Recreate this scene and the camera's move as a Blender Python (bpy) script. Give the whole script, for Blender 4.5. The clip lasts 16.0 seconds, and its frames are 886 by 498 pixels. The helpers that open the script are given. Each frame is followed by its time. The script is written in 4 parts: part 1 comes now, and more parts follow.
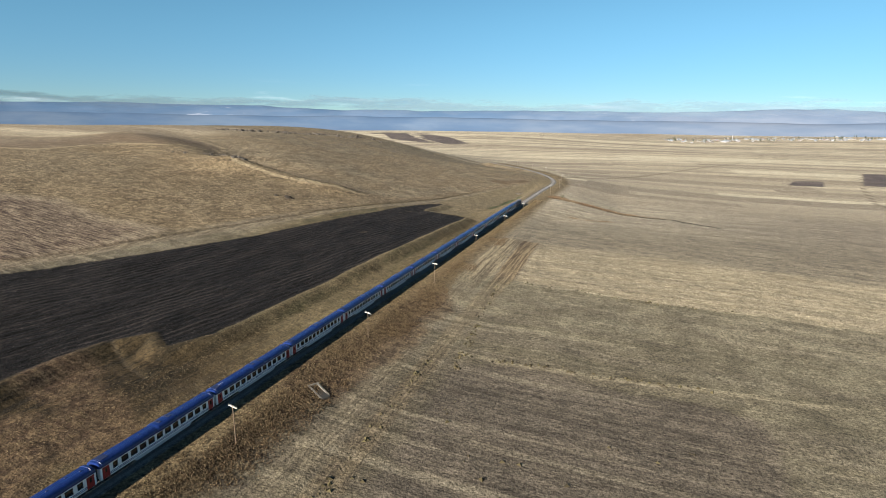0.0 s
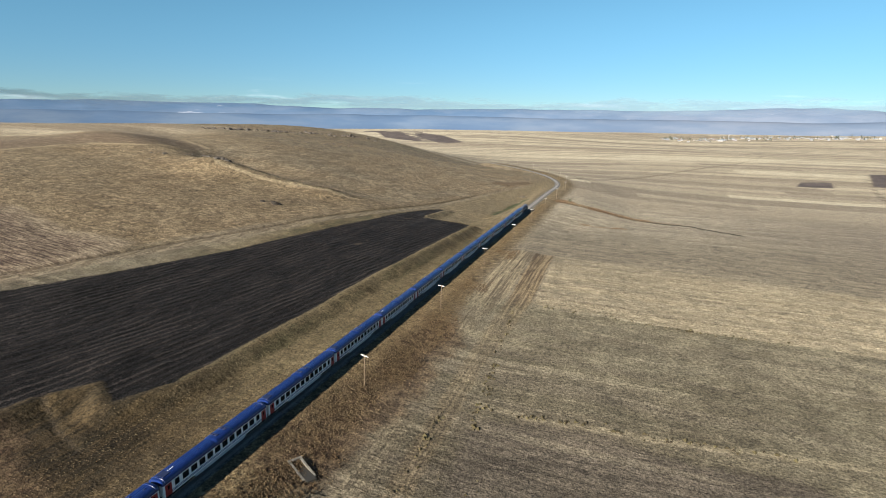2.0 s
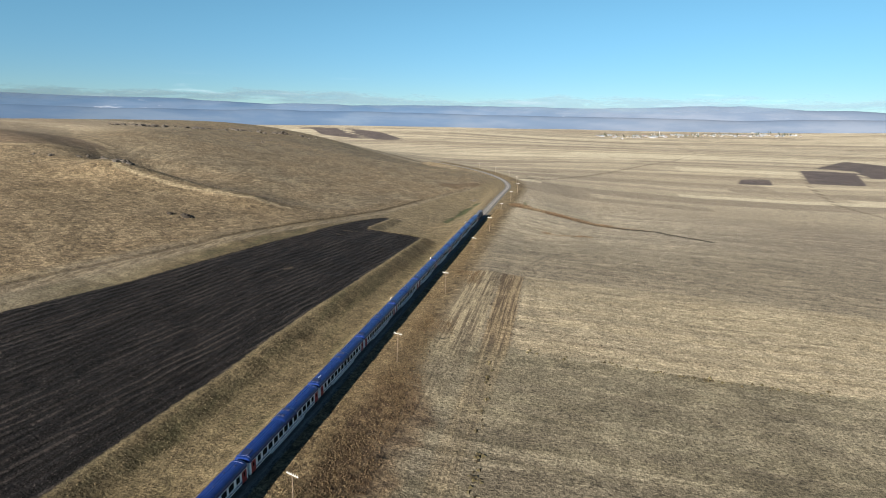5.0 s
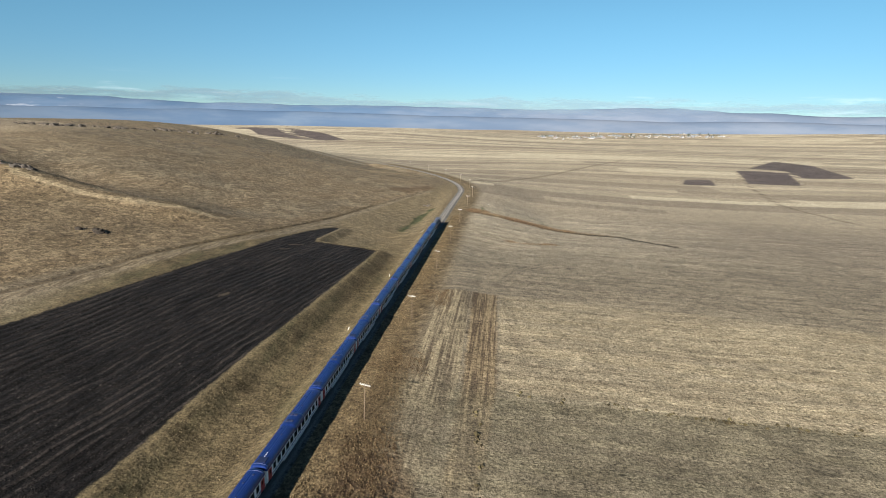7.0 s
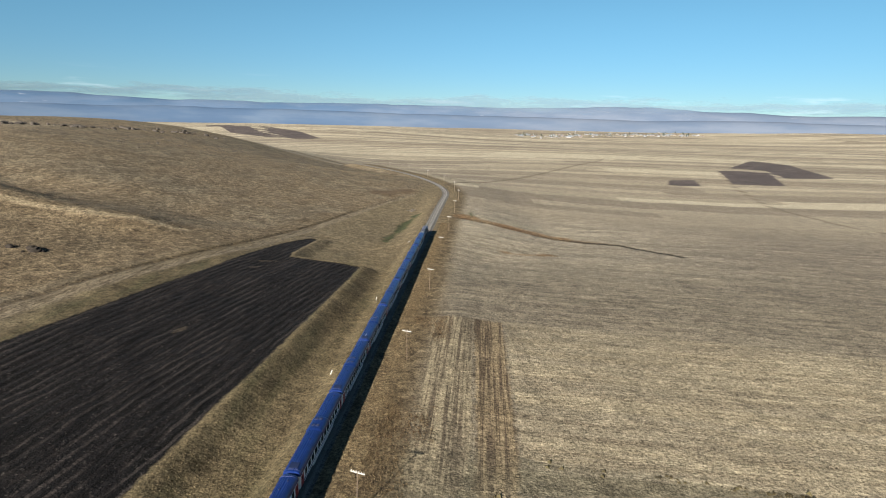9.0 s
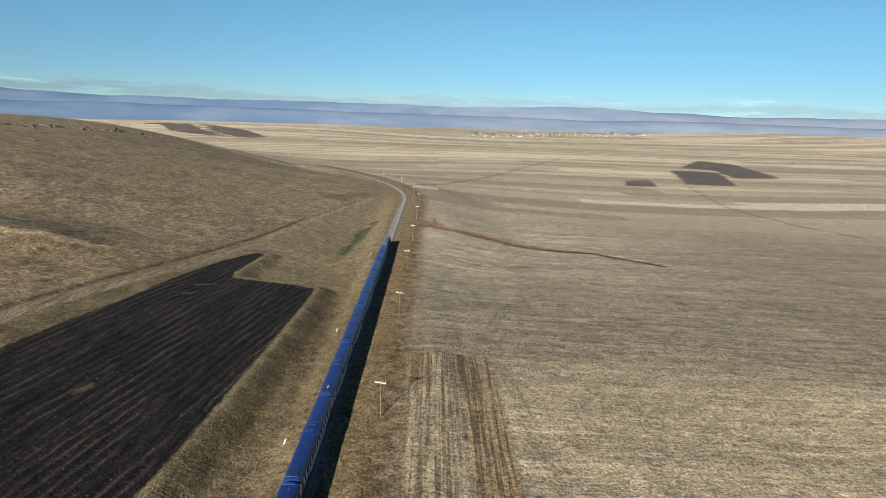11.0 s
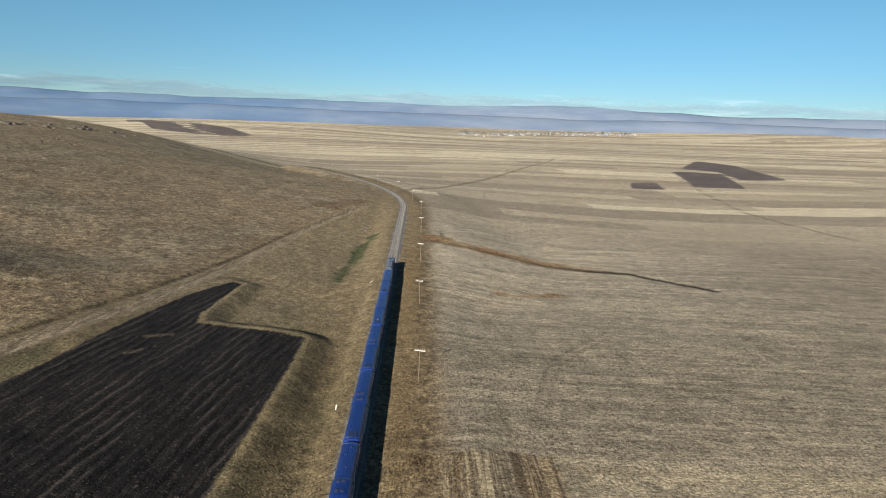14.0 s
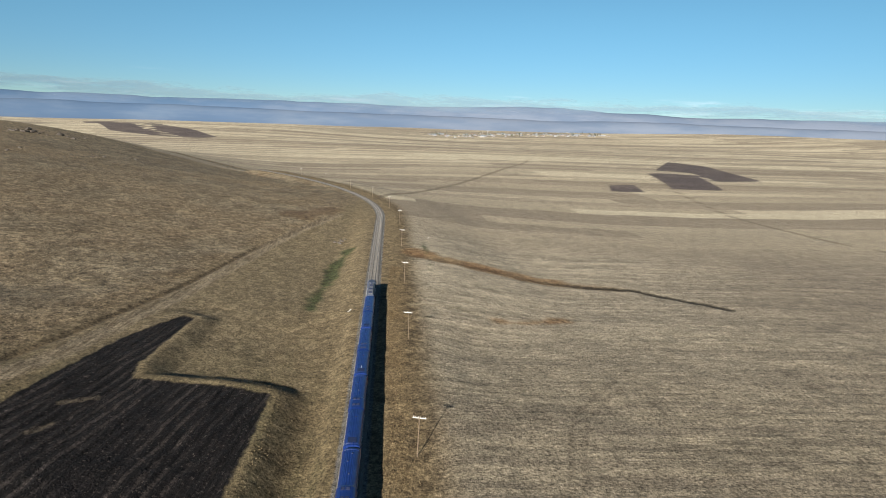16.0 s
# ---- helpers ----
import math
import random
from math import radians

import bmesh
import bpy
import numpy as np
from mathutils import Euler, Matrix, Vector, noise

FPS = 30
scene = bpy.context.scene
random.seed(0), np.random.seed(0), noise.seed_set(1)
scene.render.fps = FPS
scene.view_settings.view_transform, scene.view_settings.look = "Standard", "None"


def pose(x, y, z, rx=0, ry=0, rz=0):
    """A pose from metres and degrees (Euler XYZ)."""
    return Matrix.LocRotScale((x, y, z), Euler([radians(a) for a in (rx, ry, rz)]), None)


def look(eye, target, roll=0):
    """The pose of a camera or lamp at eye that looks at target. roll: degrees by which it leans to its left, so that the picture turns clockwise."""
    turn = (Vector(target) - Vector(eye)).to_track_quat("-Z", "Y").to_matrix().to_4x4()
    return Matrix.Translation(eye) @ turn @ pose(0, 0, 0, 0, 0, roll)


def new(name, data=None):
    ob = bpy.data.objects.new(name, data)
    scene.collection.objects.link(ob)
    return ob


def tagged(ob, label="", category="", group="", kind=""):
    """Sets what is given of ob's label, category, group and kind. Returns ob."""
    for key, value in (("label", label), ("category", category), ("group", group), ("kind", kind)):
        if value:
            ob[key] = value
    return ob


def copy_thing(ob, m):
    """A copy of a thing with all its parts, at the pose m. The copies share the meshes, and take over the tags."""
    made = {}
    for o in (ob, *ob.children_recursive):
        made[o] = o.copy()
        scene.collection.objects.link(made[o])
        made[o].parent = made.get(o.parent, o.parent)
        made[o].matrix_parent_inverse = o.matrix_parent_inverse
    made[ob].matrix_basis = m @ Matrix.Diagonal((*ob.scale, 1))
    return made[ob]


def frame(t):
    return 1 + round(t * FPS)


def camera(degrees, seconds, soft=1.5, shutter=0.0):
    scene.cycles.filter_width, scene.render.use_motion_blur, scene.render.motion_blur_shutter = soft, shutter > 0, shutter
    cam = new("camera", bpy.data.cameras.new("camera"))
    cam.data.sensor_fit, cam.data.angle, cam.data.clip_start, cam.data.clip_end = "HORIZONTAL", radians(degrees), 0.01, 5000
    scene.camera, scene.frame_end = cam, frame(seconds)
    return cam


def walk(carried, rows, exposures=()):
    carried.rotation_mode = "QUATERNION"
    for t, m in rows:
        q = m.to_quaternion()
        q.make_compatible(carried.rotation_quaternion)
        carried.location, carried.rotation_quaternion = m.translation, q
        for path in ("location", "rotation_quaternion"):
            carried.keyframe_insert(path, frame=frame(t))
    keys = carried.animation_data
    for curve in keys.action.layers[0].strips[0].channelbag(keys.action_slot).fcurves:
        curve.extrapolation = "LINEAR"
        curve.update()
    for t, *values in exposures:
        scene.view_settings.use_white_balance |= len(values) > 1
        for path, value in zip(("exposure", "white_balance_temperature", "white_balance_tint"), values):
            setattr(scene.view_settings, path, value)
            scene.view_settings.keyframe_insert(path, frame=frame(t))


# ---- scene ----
# the drone's camera and its flight
cam = camera(76.3, 16.0, soft=1.0)
PATH = [
    (0, (0.556, -0.857, 58.958), (-0.08, 0.986, 58.512), 0.7),
    (0.5, (-3.226, 6.492, 58.899), (-3.859, 8.336, 58.452), 0.7),
    (1, (-7.191, 13.674, 58.961), (-7.817, 15.52, 58.513), 0.8),
    (1.5, (-10.95, 20.707, 59.116), (-11.571, 22.554, 58.666), 0.8),
    (2, (-14.664, 28.104, 59.082), (-15.279, 29.953, 58.631), 0.8),
    (2.5, (-18.418, 35.338, 59.072), (-19.027, 37.187, 58.613), 0.7),
    (3, (-22.103, 42.893, 58.879), (-22.708, 44.741, 58.414), 0.7),
    (3.5, (-25.586, 50.166, 58.692), (-26.188, 52.015, 58.228), 0.7),
    (4, (-29.154, 57.768, 58.455), (-29.753, 59.619, 57.99), 0.7),
    (4.5, (-31.274, 64.752, 58.788), (-31.788, 66.629, 58.324), 0.8),
    (4.7, (-32.088, 67.491, 58.837), (-32.557, 69.379, 58.375), 0.9),
    (6.8, (-45.175, 95.586, 58.05), (-45.39, 97.522, 57.597), 1.3),
    (7, (-46.417, 98.488, 58.098), (-46.629, 100.425, 57.644), 1.3),
    (7.5, (-48.95, 105.665, 58.213), (-49.142, 107.604, 57.76), 1.3),
    (8, (-51.515, 112.705, 58.299), (-51.684, 114.645, 57.845), 1.4),
    (8.5, (-53.821, 119.886, 58.354), (-53.976, 121.827, 57.899), 1.4),
    (9, (-56.102, 127.045, 58.605), (-56.231, 128.987, 58.147), 1.5),
    (9.2, (-56.863, 129.813, 58.66), (-56.978, 131.756, 58.201), 1.5),
    (11.3, (-65.71, 161.846, 58.247), (-65.652, 163.792, 57.79), 1.9),
    (11.5, (-66.541, 165.306, 58.249), (-66.475, 167.252, 57.79), 1.9),
    (12, (-68.46, 173.402, 58.01), (-68.376, 175.347, 57.55), 2.0),
    (12.5, (-70.341, 181.283, 57.869), (-70.251, 183.227, 57.409), 2.0),
    (13, (-72.071, 189.179, 57.665), (-71.984, 191.124, 57.205), 2.1),
    (13.5, (-73.437, 197.205, 57.458), (-73.356, 199.15, 56.998), 2.1),
    (14, (-75.004, 204.888, 57.441), (-74.92, 206.832, 56.981), 2.1),
    (14.5, (-76.266, 212.577, 57.347), (-76.172, 214.521, 56.887), 2.1),
    (15, (-77.822, 220.356, 57.204), (-77.725, 222.3, 56.746), 2.1),
    (15.5, (-79.071, 228.042, 57.05), (-78.941, 229.986, 56.596), 2.1),
    (16, (-80.127, 235.362, 57.261), (-79.94, 237.301, 56.808), 2.1),
]
walk(cam, [(t, look(eye, target, roll)) for t, eye, target, roll in PATH],
     exposures=[(0.0, 1.62), (4.5, 1.60), (7.0, 1.50), (16.0, 1.34)])

# ---- sky and sun ----
SUN_EL, SUN_AZ = 21.5, 202.0
world = bpy.data.worlds.new("world")
scene.world = world
world.use_nodes = True
wt = world.node_tree
wt.nodes.clear()
w_out = wt.nodes.new("ShaderNodeOutputWorld")
w_bg = wt.nodes.new("ShaderNodeBackground")
w_sky = wt.nodes.new("ShaderNodeTexSky")
w_sky.sky_type = "NISHITA"
w_sky.sun_disc = False
w_sky.sun_elevation, w_sky.sun_rotation = radians(SUN_EL), radians(SUN_AZ)
w_sky.altitude, w_sky.air_density, w_sky.dust_density, w_sky.ozone_density = 1500, 0.9, 0.0, 4.0
w_bg.inputs["Strength"].default_value = 0.05
w_tint = wt.nodes.new("ShaderNodeMix")
w_tint.data_type, w_tint.blend_type = "RGBA", "MULTIPLY"
w_tint.inputs[0].default_value = 1.0
w_tint.inputs[7].default_value = (0.55, 0.715, 0.695, 1)
wt.links.new(w_sky.outputs[0], w_tint.inputs[6])


def w_math(op, a, b=None, c=None):
    n = wt.nodes.new("ShaderNodeMath")
    n.operation = op
    for s, v in zip(n.inputs, (a, b, c)):
        if isinstance(v, bpy.types.NodeSocket):
            wt.links.new(v, s)
        elif v is not None:
            s.default_value = v
    return n.outputs[0]


def w_range(v, lo, hi):
    n = wt.nodes.new("ShaderNodeMapRange")
    n.interpolation_type = "SMOOTHSTEP"
    wt.links.new(v, n.inputs[0])
    n.inputs[1].default_value, n.inputs[2].default_value = lo, hi
    return n.outputs[0]


# a thin bank of cloud lying over the far mountains
w_dir = wt.nodes.new("ShaderNodeTexCoord").outputs["Generated"]
w_split = wt.nodes.new("ShaderNodeSeparateXYZ")
wt.links.new(w_dir, w_split.inputs[0])
w_map = wt.nodes.new("ShaderNodeMapping")
w_map.inputs["Scale"].default_value = (7, 7, 75)
wt.links.new(w_dir, w_map.inputs["Vector"])
w_noise = wt.nodes.new("ShaderNodeTexNoise")
w_noise.inputs["Scale"].default_value, w_noise.inputs["Detail"].default_value, w_noise.inputs["Roughness"].default_value = 1.0, 6, 0.6
wt.links.new(w_map.outputs[0], w_noise.inputs["Vector"])
w_el = w_split.outputs["Z"]
# thin haze evens the sky out towards the horizon
w_haze = wt.nodes.new("ShaderNodeMix")
w_haze.data_type, w_haze.blend_type = "RGBA", "MULTIPLY"
w_haze.inputs[0].default_value = 1.0
w_even = wt.nodes.new("ShaderNodeMix")
w_even.data_type = "RGBA"
wt.links.new(w_range(w_el, 0.0, 0.2), w_even.inputs[0])
w_even.inputs[6].default_value, w_even.inputs[7].default_value = (0.90, 0.875, 0.97, 1), (1.22, 1.26, 1.13, 1)
w_deep = wt.nodes.new("ShaderNodeMix")
w_deep.data_type = "RGBA"
wt.links.new(w_range(w_el, 0.22, 0.75), w_deep.inputs[0])
wt.links.new(w_even.outputs[2], w_deep.inputs[6])
w_deep.inputs[7].default_value = (0.72, 0.56, 0.55, 1)
wt.links.new(w_tint.outputs[2], w_haze.inputs[6])
wt.links.new(w_deep.outputs[2], w_haze.inputs[7])
wt.links.new(w_haze.outputs[2], w_bg.inputs["Color"])
w_low = w_math("SUBTRACT", 1.0, w_range(w_el, 0.018, 0.045))
w_cloud = w_math("MULTIPLY", w_range(w_math("ADD", w_noise.outputs["Fac"], w_math("MULTIPLY", w_low, 0.10)), 0.60, 0.80), w_math("SUBTRACT", 1.0, w_range(w_el, 0.03, 0.065)))
w_bg2 = wt.nodes.new("ShaderNodeBackground")
w_bg2.inputs["Color"].default_value, w_bg2.inputs["Strength"].default_value = (0.70, 0.72, 0.78, 1), 0.85
w_mix = wt.nodes.new("ShaderNodeMixShader")
wt.links.new(w_math("MULTIPLY", w_cloud, 0.22), w_mix.inputs[0])
wt.links.new(w_bg.outputs[0], w_mix.inputs[1])
wt.links.new(w_bg2.outputs[0], w_mix.inputs[2])
wt.links.new(w_mix.outputs[0], w_out.inputs["Surface"])

sun = new("sun", bpy.data.lights.new("sun", "SUN"))
sun.data.energy, sun.data.angle, sun.data.color = 5.0, radians(0.5), (1.0, 0.93, 0.82)
sun_way = Vector((math.sin(radians(SUN_AZ)) * math.cos(radians(SUN_EL)), math.cos(radians(SUN_AZ)) * math.cos(radians(SUN_EL)), math.sin(radians(SUN_EL))))
sun.matrix_world = look((0, 0, 300), Vector((0, 0, 300)) - sun_way)


# ---- materials ----
class Mat:
    """A small builder for node materials."""

    def __init__(self, name, rough=0.8, metal=0.0, spec=0.5):
        self.m = bpy.data.materials.new(name)
        self.m.use_nodes = True
        self.t = self.m.node_tree
        self.b = self.t.nodes["Principled BSDF"]
        self.b.inputs["Roughness"].default_value = rough
        self.b.inputs["Metallic"].default_value = metal
        self.b.inputs["Specular IOR Level"].default_value = spec

    def node(self, kind, **sets):
        n = self.t.nodes.new("ShaderNode" + kind)
        for k, v in sets.items():
            setattr(n, k, v)
        return n

    def put(self, socket, value):
        if isinstance(value, bpy.types.NodeSocket):
            self.t.links.new(value, socket)
        elif value is not None:
            if isinstance(value, tuple) and len(value) == 3 and socket.type == "RGBA":
                value = (*value, 1)
            socket.default_value = value

    def pos(self):
        return self.node("NewGeometry").outputs["Position"]

    def obj(self):
        return self.node("TexCoord").outputs["Object"]

    def attr(self, name):
        return self.node("Attribute", attribute_name=name).outputs["Fac"]

    def math(self, op, a, b=None, c=None):
        n = self.node("Math", operation=op)
        for s, v in zip(n.inputs, (a, b, c)):
            self.put(s, v)
        return n.outputs[0]

    def scaled(self, vec, s, rot=0.0):
        n = self.node("Mapping")
        self.put(n.inputs["Vector"], vec)
        n.inputs["Scale"].default_value = s
        n.inputs["Rotation"].default_value = (0, 0, radians(rot))
        return n.outputs[0]

    def noise(self, vec, scale, detail=3.0, rough=0.55, dist=0.0):
        n = self.node("TexNoise")
        self.put(n.inputs["Vector"], vec)
        n.inputs["Scale"].default_value, n.inputs["Detail"].default_value = scale, detail
        n.inputs["Roughness"].default_value, n.inputs["Distortion"].default_value = rough, dist
        return n.outputs["Fac"]

    def ramp(self, v, lo, hi, a=0.0, b=1.0):
        n = self.node("MapRange", interpolation_type="SMOOTHSTEP")
        for s, x in zip(n.inputs, (v, lo, hi, a, b)):
            self.put(s, x)
        return n.outputs[0]

    def mix(self, f, a, b, kind="MIX"):
        n = self.node("Mix", data_type="RGBA", blend_type=kind)
        self.put(n.inputs[0], f)
        self.put(n.inputs[6], a)
        self.put(n.inputs[7], b)
        return n.outputs[2]

    def color(self, c):
        self.put(self.b.inputs["Base Color"], c)
        return self

    def bump(self, h, dist=0.05, strength=1.0):
        n = self.node("Bump")
        n.inputs["Distance"].default_value, n.inputs["Strength"].default_value = dist, strength
        self.put(n.inputs["Height"], h)
        self.put(self.b.inputs["Normal"], n.outputs[0])
        return self


def worn(name, col, rough=0.6, metal=0.0, amount=0.25, scale=2.0, spec=0.5, grain=0.0):
    """A plain paint or metal with soft blotches, fine grain and uneven gloss."""
    m = Mat(name, rough, metal, spec)
    p = m.obj()
    big, fine = m.noise(p, scale, 4), m.noise(p, scale * 14, 3)
    dark = tuple(c * (1 - amount) for c in col)
    light = tuple(min(1, c * (1 + amount * 0.6)) for c in col)
    c = m.mix(m.ramp(big, 0.3, 0.7), dark, light)
    c = m.mix(m.ramp(fine, 0.35, 0.75, 0, 0.35), c, tuple(k * 0.7 for k in col))
    m.color(c)
    m.put(m.b.inputs["Roughness"], m.ramp(big, 0.2, 0.8, max(0.03, rough - 0.12), min(1, rough + 0.12)))
    if grain:
        m.bump(fine, grain)
    return m.m


def smooth(t):
    u = np.clip(t, 0.0, 1.0)
    return u * u * (3 - 2 * u)


# swells and hollows of the land: rows of x, ys, radius, heights
SWELLS = [
    (-400, (20, 170, 320, 470, 620), 120, (7.4, 7.2, 5.5, 9.0, 7.5)),
    (-240, (20, 170, 320, 470, 620), 120, (7.8, 3.3, 10.3, 3.2, 6.5)),
    (-100, (20, 170, 320, 470, 620), 120, (1.7, -5.2, 1.5, -11.5, 5.9)),
    (20, (20, 170, 320, 470, 620), 120, (-1.7, 0.1, 5.9, 1.0, -2.8)),
    (150, (20, 170, 320, 470, 620), 120, (-2.9, -0.6, -1.9, 0.3, -0.0)),
    (-600, (820, 1100), 220, (9.9, 11.5)),
    (-330, (820, 1100), 220, (12.5, -11.4)),
    (-60, (820, 1100), 220, (1.3, 6.4)),
    (250, (820, 1100), 220, (-8.0, 4.7)),
    (-650, (150,), 260, (-5.7,)),
    (-700, (500,), 260, (1.1,)),
    (380, (350,), 260, (-12.5,)),
    (-470, (950,), 120, (10,)),
    (-570, (1080,), 110, (3,)),
    (-1200, (480,), 330, (12,)),
    (-1000, (2700,), 520, (34,)),
    (-250, (3000,), 480, (16,)),
    (1500, (2900,), 600, (14,)),
    (420, (650,), 260, (4.4,)),
]


def rail_x(y):
    """The line of the railway: straight, then bending away behind the hill."""
    return -86.5 - 0.00145 * np.maximum(0.0, y - 590.0) ** 2


def rail_side(x, y):
    """Metres to the side of the railway; to its right is positive."""
    return (x - rail_x(y)) / np.sqrt(1 + (0.0029 * np.maximum(0.0, y - 590.0)) ** 2)


def rail_z(y):
    return -5.2 - 3.0 * smooth((y - 500) / 250)


def crease(x, y, ax, ay, bx, by, r):
    """A long soft ridge from a to b."""
    ex, ey = bx - ax, by - ay
    u = np.clip(((x - ax) * ex + (y - ay) * ey) / (ex * ex + ey * ey), 0, 1)
    return np.exp(-((x - ax - u * ex) ** 2 + (y - ay - u * ey) ** 2) / (r * r))


def land(x, y):
    z = -7 - 24 * smooth((y - 300) / 750) - 12 * smooth((y - 1000) / 1400)
    z = z + 50 * smooth((-x - 180) / 500) * (1 - smooth((y - 850) / 700))
    z = z + 34 * smooth((np.hypot(x, y) - 3200) / 1600)
    z = z + 42 * smooth((x - 900) / 1600) * smooth((np.hypot(x, y) - 2600) / 1500)
    # the spur above the ploughed field and the gully behind it
    z = z + 4.5 * crease(x, y, -470, 420, -300, 366, 34) + 3.5 * crease(x, y, -300, 366, -215, 390, 22)
    z = z - 5.0 * crease(x, y, -500, 530, -320, 420, 36) - 3.0 * crease(x, y, -320, 420, -205, 424, 24)
    z = z + 2.4 * crease(x, y, -300, 356, -214, 369, 12) - 2.2 * crease(x, y, -310, 388, -214, 397, 17)
    # raised verge under the telegraph poles
    z = z + 1.0 * crease(x, y, -73, 205, -73, 400, 15) + 1.0 * crease(x, y, -72, 60, -73, 190, 15)
    for cx, ys, r, hs in SWELLS:
        for cy, h in zip(ys, hs):
            z = z + h * np.exp(-((x - cx) ** 2 + (y - cy) ** 2) / (2 * r * r))
    return z


def ground_z(x, y):
    z = land(x, y)
    d = rail_side(x, y)
    bed = rail_z(y) - 0.45
    near = (y < 905) * (y > -400)
    wide = smooth((y - 150) / 60) * (1 - smooth((y - 470) / 150))
    right = smooth((d - 4.0 - 10.0 * wide) / (14.0 + 56.0 * smooth((y - 370) / 90)))
    left = smooth((-d - 4.5) / 16.0)
    keep = np.where(d > 0, right, left)
    keep = np.where(near > 0, keep, 1.0)
    return bed * (1 - keep) + z * keep


def outline_distance(x, y, ring):
    """Metres inside (+) or outside (-) a closed outline."""
    best = np.full(x.shape, 1e9)
    inside = np.zeros(x.shape, bool)
    for (ax, ay), (bx, by) in zip(ring, ring[1:] + ring[:1]):
        ex, ey = bx - ax, by - ay
        u = np.clip(((x - ax) * ex + (y - ay) * ey) / (ex * ex + ey * ey), 0, 1)
        best = np.minimum(best, np.hypot(x - ax - u * ex, y - ay - u * ey))
        if ay != by:
            inside ^= ((ay > y) != (by > y)) & (x < ex * (y - ay) / ey + ax)
    return np.where(inside, best, -best)


def line_distance(x, y, pts):
    best = np.full(x.shape, 1e9)
    for (ax, ay), (bx, by) in zip(pts, pts[1:]):
        ex, ey = bx - ax, by - ay
        u = np.clip(((x - ax) * ex + (y - ay) * ey) / (ex * ex + ey * ey), 0, 1)
        best = np.minimum(best, np.hypot(x - ax - u * ex, y - ay - u * ey))
    return best


# outlines of the fields and tracks, in metres
DARK = [(-260, 40), (-218, 105), (-192, 177), (-183, 207), (-171, 250), (-157, 325), (-150, 380), (-142, 403), (-138, 401), (-139, 365), (-137, 357), (-118, 356),
        (-106, 353), (-106, 320), (-109, 262), (-112, 225), (-114, 187), (-116, 150), (-117, 128), (-122, 115), (-131, 121), (-138, 108), (-139, 92), (-136, 60), (-150, 20)]
STRAW = [(-47, 300), (-8, 299), (40, 295), (140, 290), (300, 285), (300, 222), (45, 225), (-10, 226), (-46, 228)]
STRIPES = [(-70, 300), (-57.5, 302), (-56, 232), (-61, 180), (-57, 130), (-55, 80), (-57, 20), (-63, 20), (-63, 130), (-67, 200)]
RUTS = [(-57, 302), (-48, 301), (-46.5, 229), (-50, 170), (-49, 120), (-47, 80), (-46, 20), (-54, 20), (-54, 100), (-56, 180), (-55, 228)]
GREY = [(-46, 143), (-31, 149), (-14, 149), (2, 146), (22, 148), (33, 144), (36, 134), (34, 110), (34, 20), (-44, 20), (-43, 110)]
BROWN = [(-420, 160), (-309, 200), (-288, 213), (-245, 204), (-214, 209), (-209, 175), (-216, 133), (-235, 70), (-420, 60)]
DITCH = [(-68, 492), (-61, 491), (-38, 487), (-13, 480), (7, 474), (29, 469), (43, 456), (58, 442)]
POOL = [(-107, 422), (-106, 455), (-104, 492), (-100, 512)]
FARM_TRACK = [(-92, 690), (-59, 800), (-4, 932), (77, 1118), (199, 1419), (305, 1735), (340, 1900), (350, 2100)]
SIDE_TRACK = [(383, 1234), (305, 960), (252, 745), (252, 635), (268, 560), (320, 470)]
PLOT_A = [(390, 1245), (318, 1000), (394, 1000), (477, 1230), (439, 1262)]
PLOT_B = [(453, 1345), (649, 1687), (679, 1551), (555, 1153), (455, 1119), (504, 1295)]
PLOT_C = [(231, 1020), (274, 1034), (256, 955), (207, 950)]
PLOT_D = [(-1740, 3503), (-1632, 3615), (-941, 2309), (-695, 1978), (-831, 2062), (-983, 2177)]
PLOT_E = [(-1579, 3668), (-924, 2490), (-769, 2329), (-599, 2036), (-682, 1987), (-867, 2264)]
PALE_LINES = [[(-81, 725), (-60, 690), (-44, 655), (-36, 630), (-38, 612), (-44, 600), (-60, 599), (-81, 606)], [(-47, 152), (-30, 150), (-12, 152), (0, 153), (22, 156), (60, 160)],
              [(-73, 420), (-60, 421), (-49, 418)], [(-47, 301), (-8, 300), (40, 296), (120, 292)]]
RUT_LINES = [[(-48, 318), (-43, 335), (-38, 348), (-26, 362), (-13, 376)], [(-45.5, 318), (-40.5, 334), (-35.5, 346), (-24, 360), (-11, 374)], [(-137, 110), (-125, 104), (-116, 101)],
             [(-51, 215), (-50, 190), (-48, 160), (-46, 120)], [(-46, 296), (-42, 262), (-38, 244), (-20, 236), (20, 233)], [(-44, 296), (-40, 262), (-36, 246), (-18, 238), (20, 235)]]
SCRUB = [[(-139, 585), (-128, 598), (-122, 620)], [(-134, 92), (-118, 86), (-104, 78)], [(-120, 70), (-104, 52)], [(-72, 115), (-68, 150), (-70, 190)]]
LANE = [(-114, 605), (-131, 550), (-140, 506), (-146, 462), (-151, 418), (-155, 387), (-158, 367), (-164, 345), (-173, 315), (-187, 255), (-201, 205), (-211, 160), (-231, 80)]
RIM = [(-560, 590), (-499, 535), (-398, 455), (-340, 405), (-289, 354), (-253, 357), (-222, 366), (-192, 374)]
